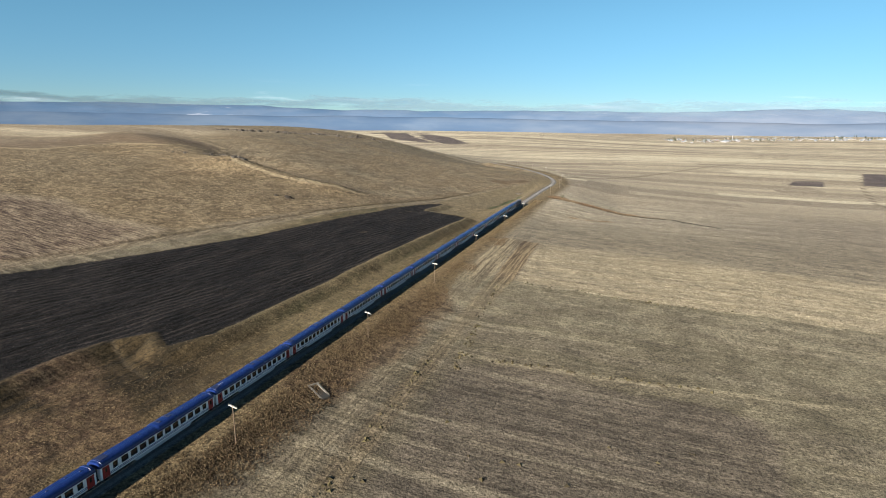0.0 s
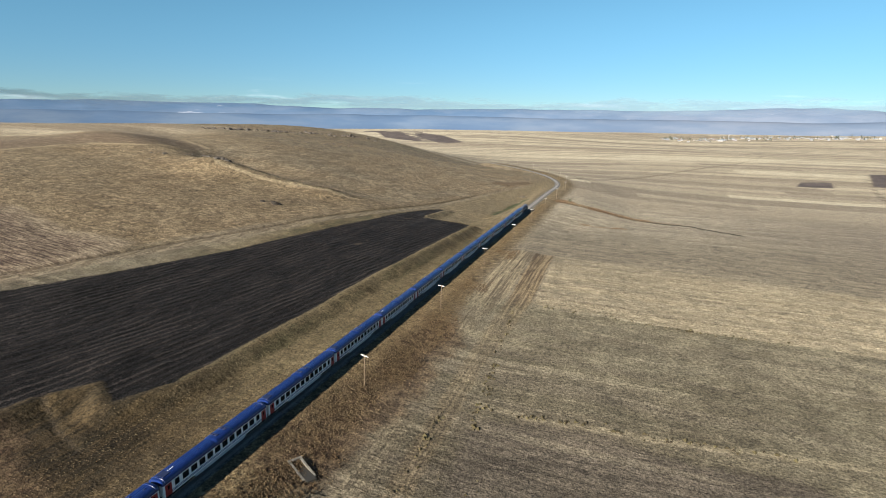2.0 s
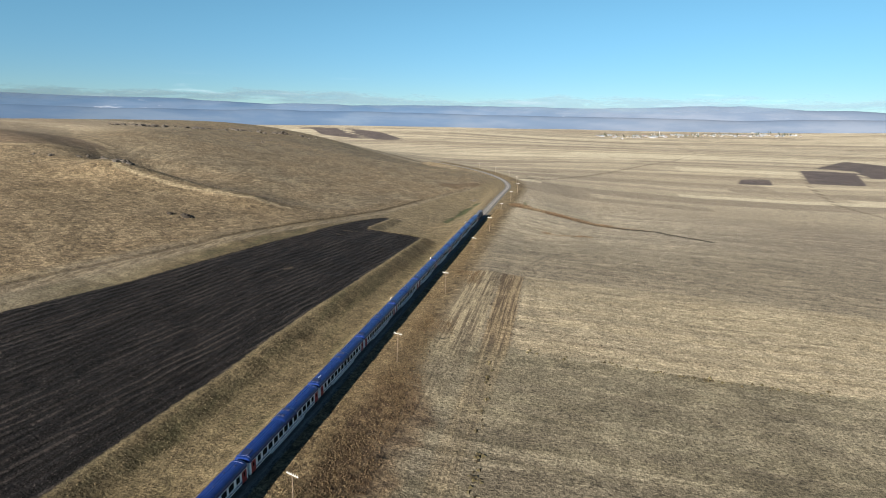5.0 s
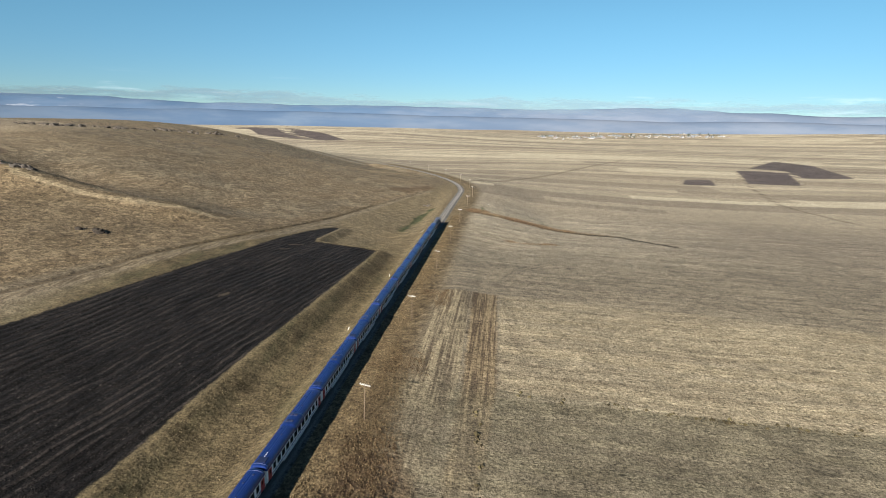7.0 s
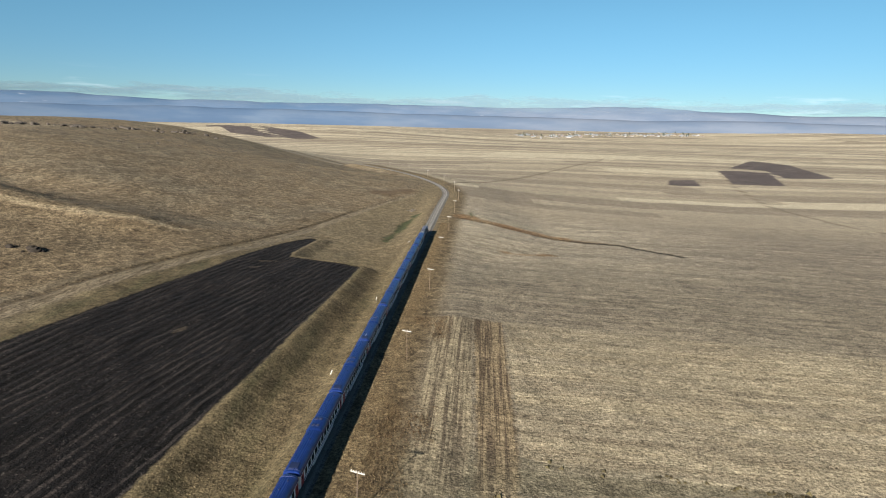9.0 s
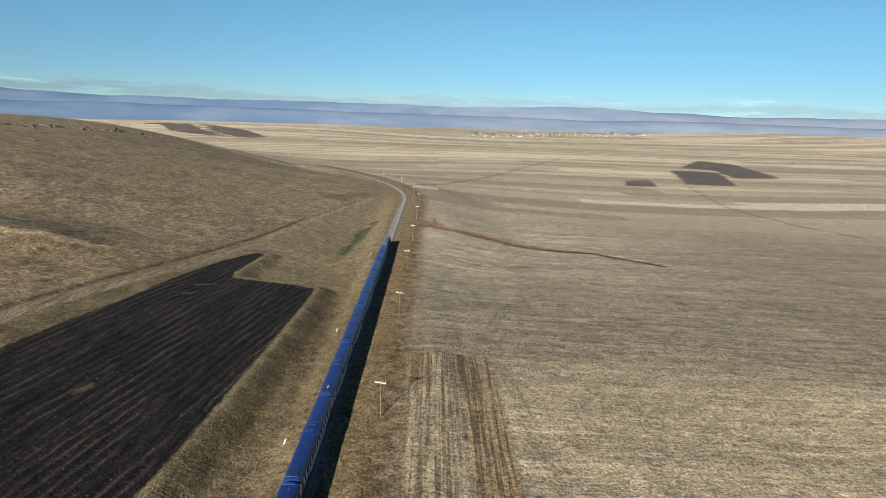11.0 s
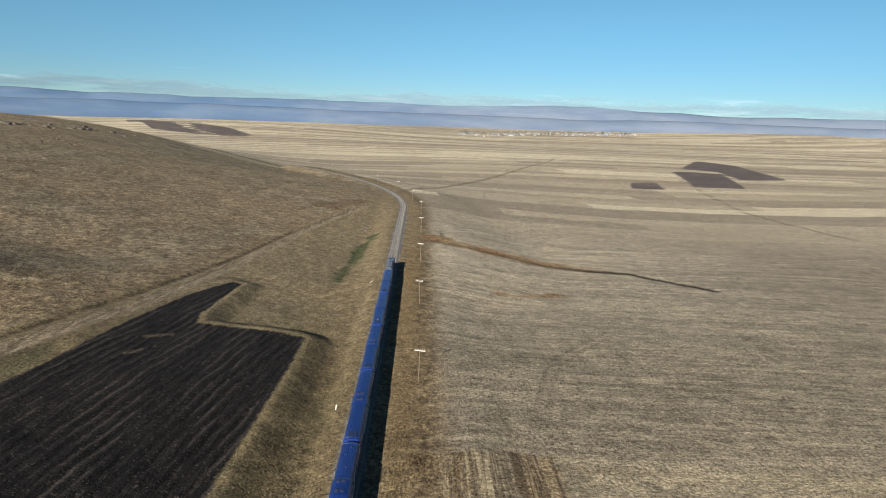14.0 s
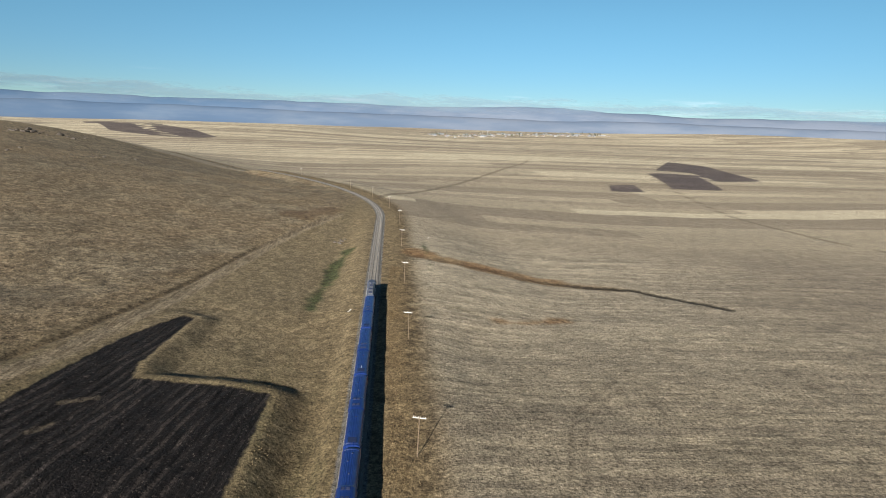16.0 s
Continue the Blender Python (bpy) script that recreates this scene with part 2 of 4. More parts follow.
BEHIND = RIM + [(-165, 402), (-140, 520), (-118, 610), (-104, 700), (-150, 805), (-216, 890), (-420, 985), (-700, 1000), (-700, 700)]
REEDS = [(-68, 500), (-58, 491), (-44, 488), (-25, 484), (-5, 480)]
PATCHES = [[(-145, 344), (-140, 347)], [(-144, 332), (-142, 336)], [(-138, 266), (-137, 270)]]
LEDGES = [[(-560, 340), (-513, 362), (-485, 390), (-468, 428), (-475, 480), (-441, 491), (-391, 464)], [(-470, 285), (-432, 306), (-432, 335), (-424, 366), (-385, 382), (-371, 414)]]
HILL_ROAD = [(-118, 590), (-127, 563), (-144, 500), (-154, 430), (-163, 375), (-176, 325), (-192, 255), (-206, 205), (-216, 160), (-236, 80)]


def steps(*runs):
    out = [runs[0][0]]
    for a, b, s in runs:
        while out[-1] < b - 1e-6:
            out.append(min(b, out[-1] + s))
    return out


def spread(start, end, first, grow):
    out, s = [], first
    at = start
    while abs(end - at) > s:
        at += math.copysign(s, end - start)
        out.append(at)
        s *= grow
    out.append(end)
    return out


def hash2(i, j, k):
    v = np.sin(i * 127.1 + j * 311.7 + k * 74.7) * 43758.5453
    return v - np.floor(v)


def lumps(x, y, size, k=0):
    """Smooth value noise from -1 to 1 with cells of that many metres."""
    u, v = x / size, y / size
    i, j = np.floor(u), np.floor(v)
    fu, fv = u - i, v - j
    fu, fv = fu * fu * (3 - 2 * fu), fv * fv * (3 - 2 * fv)
    a = hash2(i, j, k) * (1 - fu) + hash2(i + 1, j, k) * fu
    b = hash2(i, j + 1, k) * (1 - fu) + hash2(i + 1, j + 1, k) * fu
    return (a * (1 - fv) + b * fv) * 2 - 1


def relief(x, y):
    """The land with its banks, furrows and small unevenness."""
    z = ground_z(x, y)
    d = rail_side(x, y)
    off = smooth((np.abs(d) - 5) / 5)
    far = np.hypot(x + 60, y - 200)
    z = z + off * (0.35 * lumps(x, y, 23, 1) + 0.16 * lumps(x, y, 7, 2) + 0.07 * lumps(x, y, 3, 3))
    # rolling plain in the distance
    z = z + smooth((y - 1100) / 900) * (2.5 * lumps(x, y, 420, 4) + 8 * lumps(x, y, 900, 5))
    dark = outline_distance(x, y, DARK)
    # shelf of the ploughed field above the railway strip
    shelf = smooth((-dark - 2.5) / 6.0) * smooth((-d - 4) / 5.0) * smooth((x + 150) / 12.0) * smooth((y - 20) / 40) * (1 - smooth((y - 385) / 50))
    z = z - (2.0 - 0.4 * smooth((y - 320) / 40)) * shelf
    z = z + 0.45 * np.exp(-((dark + 1.6) / 1.4) ** 2) * smooth((x + 150) / 12.0)
    furrow = np.sin((x * 0.985 - y * 0.17) * 2 * np.pi / 2.6 + 1.5 * lumps(x, y, 30, 8))
    z = z + smooth(dark / 3) * (0.14 * furrow * (0.6 + 0.4 * lumps(x, y, 16, 10)) + 0.12 * lumps(x, y, 2.2, 9))
    z = z - 0.45 * np.exp(-(line_distance(x, y, RUT_LINES[2]) / 0.9) ** 2)
    z = z - 0.6 * np.exp(-(line_distance(x, y, DITCH) / 4.0) ** 2)
    z = z - 0.6 * np.exp(-(line_distance(x, y, HILL_ROAD) / 1.5) ** 2) - 0.25 * np.exp(-(line_distance(x, y, LANE) / 2.2) ** 2)
    return z


xs = steps((-330, -215, 2.5), (-215, -185, 1.0), (-185, -104, 0.5), (-104, 60, 1.0), (60, 170, 2.5))
ys = steps((20, 420, 1.2), (420, 900, 2.5))
xs = spread(-330, -4900, 4, 1.07)[::-1] + xs + spread(170, 4900, 4, 1.06)
ys = spread(20, -900, 4, 1.2)[::-1] + ys + spread(900, 4950, 4, 1.035)
GX, GY = np.meshgrid(np.array(xs), np.array(ys))
fx, fy = GX.ravel(), GY.ravel()
fz = relief(fx, fy)


def sheet(name, fx, fy, fz, nx, ny):
    me = bpy.data.meshes.new(name)
    n = nx * ny
    me.vertices.add(n)
    me.vertices.foreach_set("co", np.stack([fx, fy, fz], -1).ravel().astype(np.float32))
    i = (np.arange(ny - 1)[:, None] * nx + np.arange(nx - 1)[None]).ravel()
    quads = np.stack([i, i + 1, i + nx + 1, i + nx], -1).ravel().astype(np.int32)
    me.loops.add(len(quads))
    me.loops.foreach_set("vertex_index", quads)
    me.polygons.add(len(quads) // 4)
    me.polygons.foreach_set("loop_start", np.arange(0, len(quads), 4, dtype=np.int32))
    me.polygons.foreach_set("use_smooth", np.ones(len(quads) // 4, bool))
    me.update(calc_edges=True)
    return me


ground_mesh = sheet("ground", fx, fy, fz, len(xs), len(ys))
hill_mask = smooth((outline_distance(fx, fy, [(-118, 600), (-146, 500), (-160, 400), (-180, 320), (-200, 240), (-222, 150), (-260, 20), (-300, -900), (-4900, -900), (-4900, 1400), (-900, 1300), (-420, 985), (-216, 890), (-150, 805), (-104, 700)]) + 6) / 12)
for key, values in (("dark", outline_distance(fx, fy, DARK)), ("straw", outline_distance(fx, fy, STRAW)), ("stripes", outline_distance(fx, fy, STRIPES)),
                    ("ruts", outline_distance(fx, fy, RUTS)), ("grey", outline_distance(fx, fy, GREY)), ("brown", outline_distance(fx, fy, BROWN)),
                    ("ditch", line_distance(fx, fy, DITCH)), ("pool", np.minimum(line_distance(fx, fy, POOL), line_distance(fx, fy, [(-62, 466), (-63, 530)]) + 3.0)), ("rail", np.abs(rail_side(fx, fy))), ("side", rail_side(fx, fy)),
                    ("track", np.minimum(line_distance(fx, fy, FARM_TRACK), line_distance(fx, fy, SIDE_TRACK))), ("road", line_distance(fx, fy, HILL_ROAD)),
                    ("plots", np.maximum.reduce([outline_distance(fx, fy, q) for q in (PLOT_A, PLOT_B, PLOT_C, PLOT_D, PLOT_E)])),
                    ("pale", np.minimum.reduce([line_distance(fx, fy, q) for q in PALE_LINES])), ("rut", np.minimum.reduce([line_distance(fx, fy, q) for q in RUT_LINES])),
                    ("lane", line_distance(fx, fy, LANE)), ("rim", line_distance(fx, fy, RIM)), ("ledge", np.minimum(line_distance(fx, fy, LEDGES[0]), line_distance(fx, fy, LEDGES[1]))), ("terrace", outline_distance(fx, fy, LEDGES[0] + LEDGES[1][::-1])), ("behind", outline_distance(fx, fy, BEHIND)), ("reeds", np.minimum(line_distance(fx, fy, REEDS), line_distance(fx, fy, [(-43, 414), (-18, 420)]) + 4.5)),
                    ("patch", np.minimum.reduce([line_distance(fx, fy, q) for q in PATCHES])),
                    ("scrub", np.minimum.reduce([line_distance(fx, fy, q) for q in SCRUB])), ("hill", hill_mask)):
    ground_mesh.attributes.new(key, "FLOAT", "POINT").data.foreach_set("value", values.astype(np.float32))


def ground_material():
    m = Mat("land", 0.95, 0, 0.15)
    p = m.pos()
    big, mid, small = m.noise(p, 0.012, 4), m.noise(p, 0.07, 4), m.noise(p, 0.45, 4, 0.6)
    fine = m.noise(p, 2.2, 3, 0.65)
    rows = m.noise(m.scaled(p, (0.035, 0.5, 0.1)), 1.0, 5, 0.7)
    wob = m.math("MULTIPLY", m.math("SUBTRACT", small, 0.5), 3.2)

    def mask(name, soft=0.5, at=0.0, invert=False, w=1.0):
        v = m.math("ADD", m.attr(name), m.math("MULTIPLY", wob, w))
        r = m.ramp(v, at - soft, at + soft)
        return m.math("SUBTRACT", 1.0, r) if invert else r

    # stubble fields of the plain: strips of differing tone, with distant haze brightened in
    warp = m.node("VectorMath", operation="ADD")
    nz = m.node("TexNoise")
    m.put(nz.inputs["Vector"], p)
    nz.inputs["Scale"].default_value = 0.004
    sc = m.node("VectorMath", operation="SCALE")
    m.put(sc.inputs[0], nz.outputs["Color"])
    sc.inputs["Scale"].default_value = 26
    m.put(warp.inputs[0], p)
    m.put(warp.inputs[1], sc.outputs[0])

    parts = m.node("SeparateXYZ")
    m.put(parts.inputs[0], m.scaled(warp.outputs[0], (1, 1, 1), -3.5))

    def cells(long, wide, seed):
        v = m.math("FLOOR", m.math("DIVIDE", parts.outputs["Y"], wide))
        slip = m.node("TexWhiteNoise", noise_dimensions="1D")
        m.put(slip.inputs["W"], m.math("ADD", v, seed))
        u = m.math("FLOOR", m.math("ADD", m.math("DIVIDE", parts.outputs["X"], long), m.math("MULTIPLY", slip.outputs["Value"], 7.0)))
        cell = m.node("CombineXYZ")
        m.put(cell.inputs[0], u)
        m.put(cell.inputs[1], v)
        m.put(cell.inputs[2], seed)
        w = m.node("TexWhiteNoise", noise_dimensions="3D")
        m.put(w.inputs["Vector"], cell.outputs[0])
        return w.outputs["Value"]

    tone = m.math("ADD", m.math("MULTIPLY", cells(560, 31, 3.0), 0.55), m.math("ADD", m.math("MULTIPLY", cells(1100, 120, 8.0), 0.33), m.math("MULTIPLY", m.noise(p, 0.006, 4), 0.2)))
    plain = m.mix(m.ramp(tone, 0.25, 0.55), (0.38, 0.315, 0.235), (0.55, 0.47, 0.34))
    plain = m.mix(m.ramp(tone, 0.52, 0.72), plain, (0.80, 0.70, 0.51))
    plain = m.mix(m.ramp(big, 0.4, 0.7, 0, 0.15), plain, (0.42, 0.35, 0.25))
    near = m.mix(m.ramp(rows, 0.3, 0.7), (0.44, 0.375, 0.275), (0.70, 0.605, 0.445))
    sep = m.node("SeparateXYZ")
    m.put(sep.inputs[0], p)
    near = m.mix(m.math("MULTIPLY", m.ramp(m.math("ADD", sep.outputs["X"], m.math("MULTIPLY", big, 120)), 60, 210, 0, 0.7), m.ramp(mid, 0.2, 0.6, 0.6, 1)), near, m.mix(m.ramp(rows, 0.35, 0.65), (0.20, 0.16, 0.13), (0.33, 0.27, 0.20)))
    near = m.mix(m.ramp(m.math("ADD", sep.outputs["Y"], m.math("MULTIPLY", mid, 40)), 340, 500, 0.92, 0), near, m.mix(m.ramp(rows, 0.35, 0.65), (0.235, 0.197, 0.142), (0.41, 0.345, 0.243)))
    c = m.mix(m.ramp(m.math("ADD", sep.outputs["Y"], m.math("MULTIPLY", mid, 60)), 540, 620), near, plain)
    green = m.mix(m.ramp(mid, 0.3, 0.7), (0.185, 0.16, 0.105), (0.31, 0.27, 0.18))
    # fallow gets darker towards the near end, less so on the right
    near_fallow = m.mix(m.ramp(rows, 0.3, 0.7), (0.078, 0.064, 0.042), (0.17, 0.142, 0.095))
    green = m.mix(m.ramp(m.math("ADD", sep.outputs["Y"], m.math("MULTIPLY", mid, 50)), 140, 245, 0.95, 0), green, m.mix(m.ramp(m.math("ADD", sep.outputs["X"], m.math("MULTIPLY", mid, 40)), 25, 80, 0, 0.85), near_fallow, green))
    c = m.mix(m.math("MULTIPLY", m.ramp(sep.outputs["Y"], 226, 232, 1, 0), 0.9), c, green)
    grey = m.mix(m.ramp(rows, 0.3, 0.7), (0.085, 0.069, 0.054), (0.225, 0.186, 0.14))
    c = m.mix(m.math("MULTIPLY", mask("grey", 2.0), 0.85), c, grey)
    straw = m.mix(m.ramp(rows, 0.3, 0.7), (0.37, 0.30, 0.195), (0.60, 0.51, 0.345))
    c = m.mix(mask("straw", 0.7), c, straw)
    # broad drill bands across the stubble
    bands = m.noise(m.scaled(p, (0.0035, 0.11, 0.1)), 1.0, 4, 0.7)
    here = m.ramp(sep.outputs["Y"], 520, 600, 1, 0)
    c = m.mix(m.math("MULTIPLY", m.ramp(bands, 0.42, 0.62, 0, 0.36), here), c, (0.23, 0.19, 0.145))
    c = m.mix(m.ramp(m.noise(m.scaled(p, (0.006, 0.2, 0.1)), 1.0, 4, 0.7), 0.52, 0.66, 0, 0.35), c, (0.55, 0.47, 0.33))
    # rough grass beside the railway
    tuft = m.mix(m.ramp(small, 0.3, 0.7), (0.11, 0.08, 0.046), (0.33, 0.25, 0.142))
    tuft = m.mix(m.math("MULTIPLY", m.ramp(m.noise(p, 0.13, 5, 0.7), 0.45, 0.6, 0, 0.75), m.ramp(sep.outputs["Y"], 170, 260, 1, 0.0)), tuft, m.mix(m.ramp(fine, 0.35, 0.65), (0.035, 0.024, 0.016), (0.14, 0.096, 0.056)))
    tuft = m.mix(m.ramp(sep.outputs["Y"], 120, 210, 0.4, 0), tuft, m.mix(m.ramp(small, 0.35, 0.65), (0.03, 0.021, 0.013), (0.12, 0.082, 0.045)))
    verge = m.math("MULTIPLY", m.ramp(m.math("ADD", m.attr("rail"), m.math("MULTIPLY", wob, 2.0)), 13, 22, 1, 0), 1.0)
    left = m.math("MULTIPLY", m.ramp(m.attr("side"), -1, 1, 1, 0), m.ramp(sep.outputs["X"], -200, -170, 0, 1))
    meadow = m.mix(m.ramp(mid, 0.3, 0.7), (0.125, 0.098, 0.054), (0.23, 0.185, 0.105))
    meadow = m.mix(m.ramp(small, 0.4, 0.75, 0, 0.6), meadow, (0.32, 0.245, 0.14))
    meadow = m.mix(m.ramp(m.noise(m.scaled(p, (0.2, 0.03, 0.1)), 1.0, 4), 0.45, 0.7, 0, 0.6), meadow, (0.115, 0.11, 0.055))
    meadow = m.mix(m.ramp(sep.outputs["Y"], 330, 400, 0, 0.85), meadow, m.mix(m.ramp(small, 0.3, 0.7), (0.20, 0.158, 0.095), (0.38, 0.30, 0.185)))
    # meadow turns to dark brown streaks towards the near end
    streaks = m.noise(m.scaled(p, (0.55, 0.05, 0.1), 12), 1.0, 5, 0.7)
    near_meadow = m.mix(m.ramp(streaks, 0.38, 0.62), (0.026, 0.019, 0.012), (0.10, 0.068, 0.032))
    meadow = m.mix(m.math("MULTIPLY", m.ramp(sep.outputs["Y"], 105, 165, 0.95, 0), m.ramp(mid, 0.25, 0.6, 0.75, 1)), meadow, near_meadow)
    c = m.mix(left, c, meadow)
    tuft = m.mix(m.math("MULTIPLY", m.ramp(m.math("ADD", m.attr("side"), wob), 9, 12.5, 0.75, 0), m.ramp(small, 0.3, 0.55, 0.3, 1)), tuft, m.mix(m.ramp(fine, 0.35, 0.65), (0.19, 0.14, 0.078), (0.47, 0.36, 0.205)))
    c = m.mix(m.math("MULTIPLY", verge, m.ramp(m.attr("side"), -6, 2, 0.25, 1)), c, tuft)
    stripe_rows = m.noise(m.scaled(p, (1.3, 0.03, 0.1)), 1.0, 3, 0.6)
    strip_on = m.ramp(sep.outputs["Y"], 205, 240, 0.35, 1)
    c = m.mix(m.math("MULTIPLY", mask("stripes", 0.8), strip_on), c, m.mix(m.ramp(stripe_rows, 0.35, 0.65), (0.19, 0.15, 0.102), (0.50, 0.415, 0.27)))
    c = m.mix(m.math("MULTIPLY", m.math("MULTIPLY", mask("ruts", 0.8), 0.8), strip_on), c, m.mix(m.ramp(stripe_rows, 0.38, 0.62), (0.11, 0.07, 0.04), (0.42, 0.315, 0.18)))
    # hill pasture
    grass = m.mix(m.ramp(mid, 0.3, 0.7), (0.17, 0.127, 0.076), (0.315, 0.24, 0.148))
    grass = m.mix(m.ramp(big, 0.45, 0.68, 0, 0.6), grass, (0.235, 0.19, 0.125))
    grass = m.mix(m.ramp(small, 0.45, 0.8, 0, 0.7), grass, (0.43, 0.33, 0.2))
    grass = m.mix(m.ramp(fine, 0.5, 0.7, 0, 0.8), grass, (0.11, 0.08, 0.048))
    # greyer turf behind the spur, a pale sheep path on its crest
    far_turf = m.mix(m.ramp(mid, 0.3, 0.7), (0.155, 0.128, 0.088), (0.30, 0.25, 0.172))
    far_turf = m.mix(m.ramp(big, 0.42, 0.62, 0, 0.5), far_turf, (0.27, 0.195, 0.115))
    far_turf = m.mix(m.ramp(m.noise(p, 0.32, 5, 0.75), 0.54, 0.66, 0, 0.7), far_turf, (0.40, 0.335, 0.23))
    far_turf = m.mix(m.ramp(fine, 0.52, 0.68, 0, 0.75), far_turf, (0.085, 0.066, 0.045))
    grass = m.mix(m.ramp(m.math("ADD", m.attr("behind"), m.math("MULTIPLY", m.math("SUBTRACT", mid, 0.5), 40)), -3, 16, 0, 0.85), grass, far_turf)
    clump = m.noise(p, 0.23, 6, 0.8)
    grass = m.mix(m.ramp(clump, 0.52, 0.64, 0, 0.65), grass, (0.115, 0.08, 0.045))
    grass = m.mix(m.ramp(clump, 0.34, 0.46, 0.6, 0), grass, (0.46, 0.36, 0.22))
    rim = m.math("ADD", m.attr("rim"), m.math("MULTIPLY", wob, 0.6))
    grass = m.mix(m.ramp(rim, 0.9, 3.2, 0.6, 0), grass, (0.52, 0.42, 0.27))
    # strip fields on the plateau behind the hill
    upland = m.math("MULTIPLY", m.ramp(sep.outputs["X"], -520, -440, 0.55, 0), m.ramp(sep.outputs["Y"], 620, 720, 1, 0))
    grass = m.mix(upland, grass, plain)
    tussock = m.noise(p, 0.42, 7, 0.92)
    speck = m.node("CombineColor")
    for s in speck.inputs:
        m.put(s, m.ramp(tussock, 0.40, 0.60, 0.52, 1.75))
    grass = m.mix(1.0, grass, speck.outputs[0], "MULTIPLY")
    ledge = m.math("ADD", m.attr("ledge"), m.math("MULTIPLY", wob, 1.2))
    grass = m.mix(m.math("MULTIPLY", m.ramp(m.attr("terrace"), -2, 6), 0.6), grass, m.mix(m.ramp(rows, 0.35, 0.65), (0.13, 0.092, 0.068), (0.27, 0.20, 0.145)))
    grass = m.mix(m.ramp(ledge, 1.0, 4.5, 0.65, 0), grass, (0.54, 0.44, 0.285))
    c = m.mix(m.attr("hill"), c, grass)
    furrows = m.noise(m.scaled(p, (0.15, 1.1, 0.1), 25), 1.0, 4, 0.65)
    c = m.mix(mask("brown", 2.0, w=2.0), c, m.mix(m.ramp(furrows, 0.38, 0.62), (0.10, 0.068, 0.052), (0.38, 0.295, 0.205)))
    hem = m.math("ABSOLUTE", m.math("SUBTRACT", m.math("ADD", m.attr("brown"), m.math("MULTIPLY", wob, 2.5)), 3.0))
    c = m.mix(m.ramp(hem, 1.5, 8.0, 0.65, 0), c, m.mix(m.ramp(furrows, 0.35, 0.65), (0.27, 0.205, 0.135), (0.56, 0.46, 0.32)))
    lane = m.math("ADD", m.attr("road"), wob)
    c = m.mix(m.ramp(lane, 0.8, 2.4, 0.6, 0), c, m.mix(m.ramp(small, 0.35, 0.65), (0.05, 0.035, 0.023), (0.17, 0.12, 0.072)))
    wheel = m.math("ADD", m.attr("lane"), m.math("MULTIPLY", wob, 0.8))
    c = m.mix(m.ramp(wheel, 1.8, 4.6, 0.8, 0), c, m.mix(m.ramp(m.noise(m.scaled(p, (1.1, 0.12, 0.1), 8), 1.0, 4), 0.35, 0.65), (0.20, 0.155, 0.102), (0.42, 0.342, 0.238)))
    c = m.mix(m.ramp(m.math("ADD", m.attr("track"), m.math("MULTIPLY", wob, 1.0)), 2.0, 5.0, 0.6, 0), c, (0.17, 0.13, 0.09))
    c = m.mix(m.ramp(m.math("ADD", m.attr("pale"), m.math("MULTIPLY", wob, 0.7)), 0.6, 1.8, 0.42, 0), c, (0.50, 0.42, 0.28))
    c = m.mix(m.ramp(m.math("ADD", m.attr("rut"), m.math("MULTIPLY", wob, 0.4)), 0.35, 1.0, 0.28, 0), c, (0.15, 0.12, 0.085))
    c = m.mix(m.ramp(m.math("ADD", m.attr("scrub"), m.math("MULTIPLY", m.math("SUBTRACT", mid, 0.5), 22)), 5, 11, 0.7, 0), c, m.mix(m.ramp(small, 0.35, 0.65), (0.09, 0.055, 0.035), (0.24, 0.165, 0.095)))
    tilled = m.mix(m.ramp(rows, 0.35, 0.65), (0.095, 0.076, 0.076), (0.19, 0.155, 0.145))
    tilled = m.mix(m.ramp(m.noise(p, 0.02, 4, 0.6), 0.4, 0.65, 0, 0.6), tilled, (0.24, 0.195, 0.165))
    c = m.mix(mask("plots", 3.0, w=1.5), c, tilled)
    reed_bed = m.math("ADD", m.attr("reeds"), m.math("MULTIPLY", m.math("SUBTRACT", mid, 0.5), 12))
    c = m.mix(m.ramp(reed_bed, 4.0, 9.0, 0.85, 0), c, m.mix(m.ramp(small, 0.35, 0.65), (0.20, 0.105, 0.045), (0.40, 0.255, 0.125)))
    # wet ditch with rusty reeds, green pool
    wet = m.math("ADD", m.attr("ditch"), m.math("MULTIPLY", wob, 1.6))
    reeds = m.ramp(sep.outputs["X"], 12, 40, 1, 0.0)
    c = m.mix(m.math("MULTIPLY", m.ramp(wet, 1.0, 6.0, 0.75, 0), reeds), c, m.mix(m.ramp(mid, 0.35, 0.65), (0.19, 0.105, 0.05), (0.34, 0.25, 0.14)))
    c = m.mix(m.math("MULTIPLY", m.ramp(wet, 1.0, 3.4, 0.9, 0), m.ramp(sep.outputs["X"], -30, 15, 0.1, 1)), c, (0.03, 0.026, 0.018))
    pool = m.math("ADD", m.attr("pool"), m.math("MULTIPLY", m.math("SUBTRACT", mid, 0.5), 14))
    c = m.mix(m.ramp(pool, 0.5, 4, 0.8, 0), c, m.mix(m.ramp(small, 0.35, 0.65), (0.03, 0.05, 0.018), (0.085, 0.12, 0.04)))
    # ploughed black earth
    soil_rows = m.noise(m.scaled(p, (1.3, 0.035, 0.1), 10), 1.0, 5, 0.72)
    soil = m.mix(m.ramp(soil_rows, 0.36, 0.66), (0.004, 0.0034, 0.0037), (0.019, 0.0158, 0.0158))
    # furrow light and shade put into the colour: pale crests, near-black troughs
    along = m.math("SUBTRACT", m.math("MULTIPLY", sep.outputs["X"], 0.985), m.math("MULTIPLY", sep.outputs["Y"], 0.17))
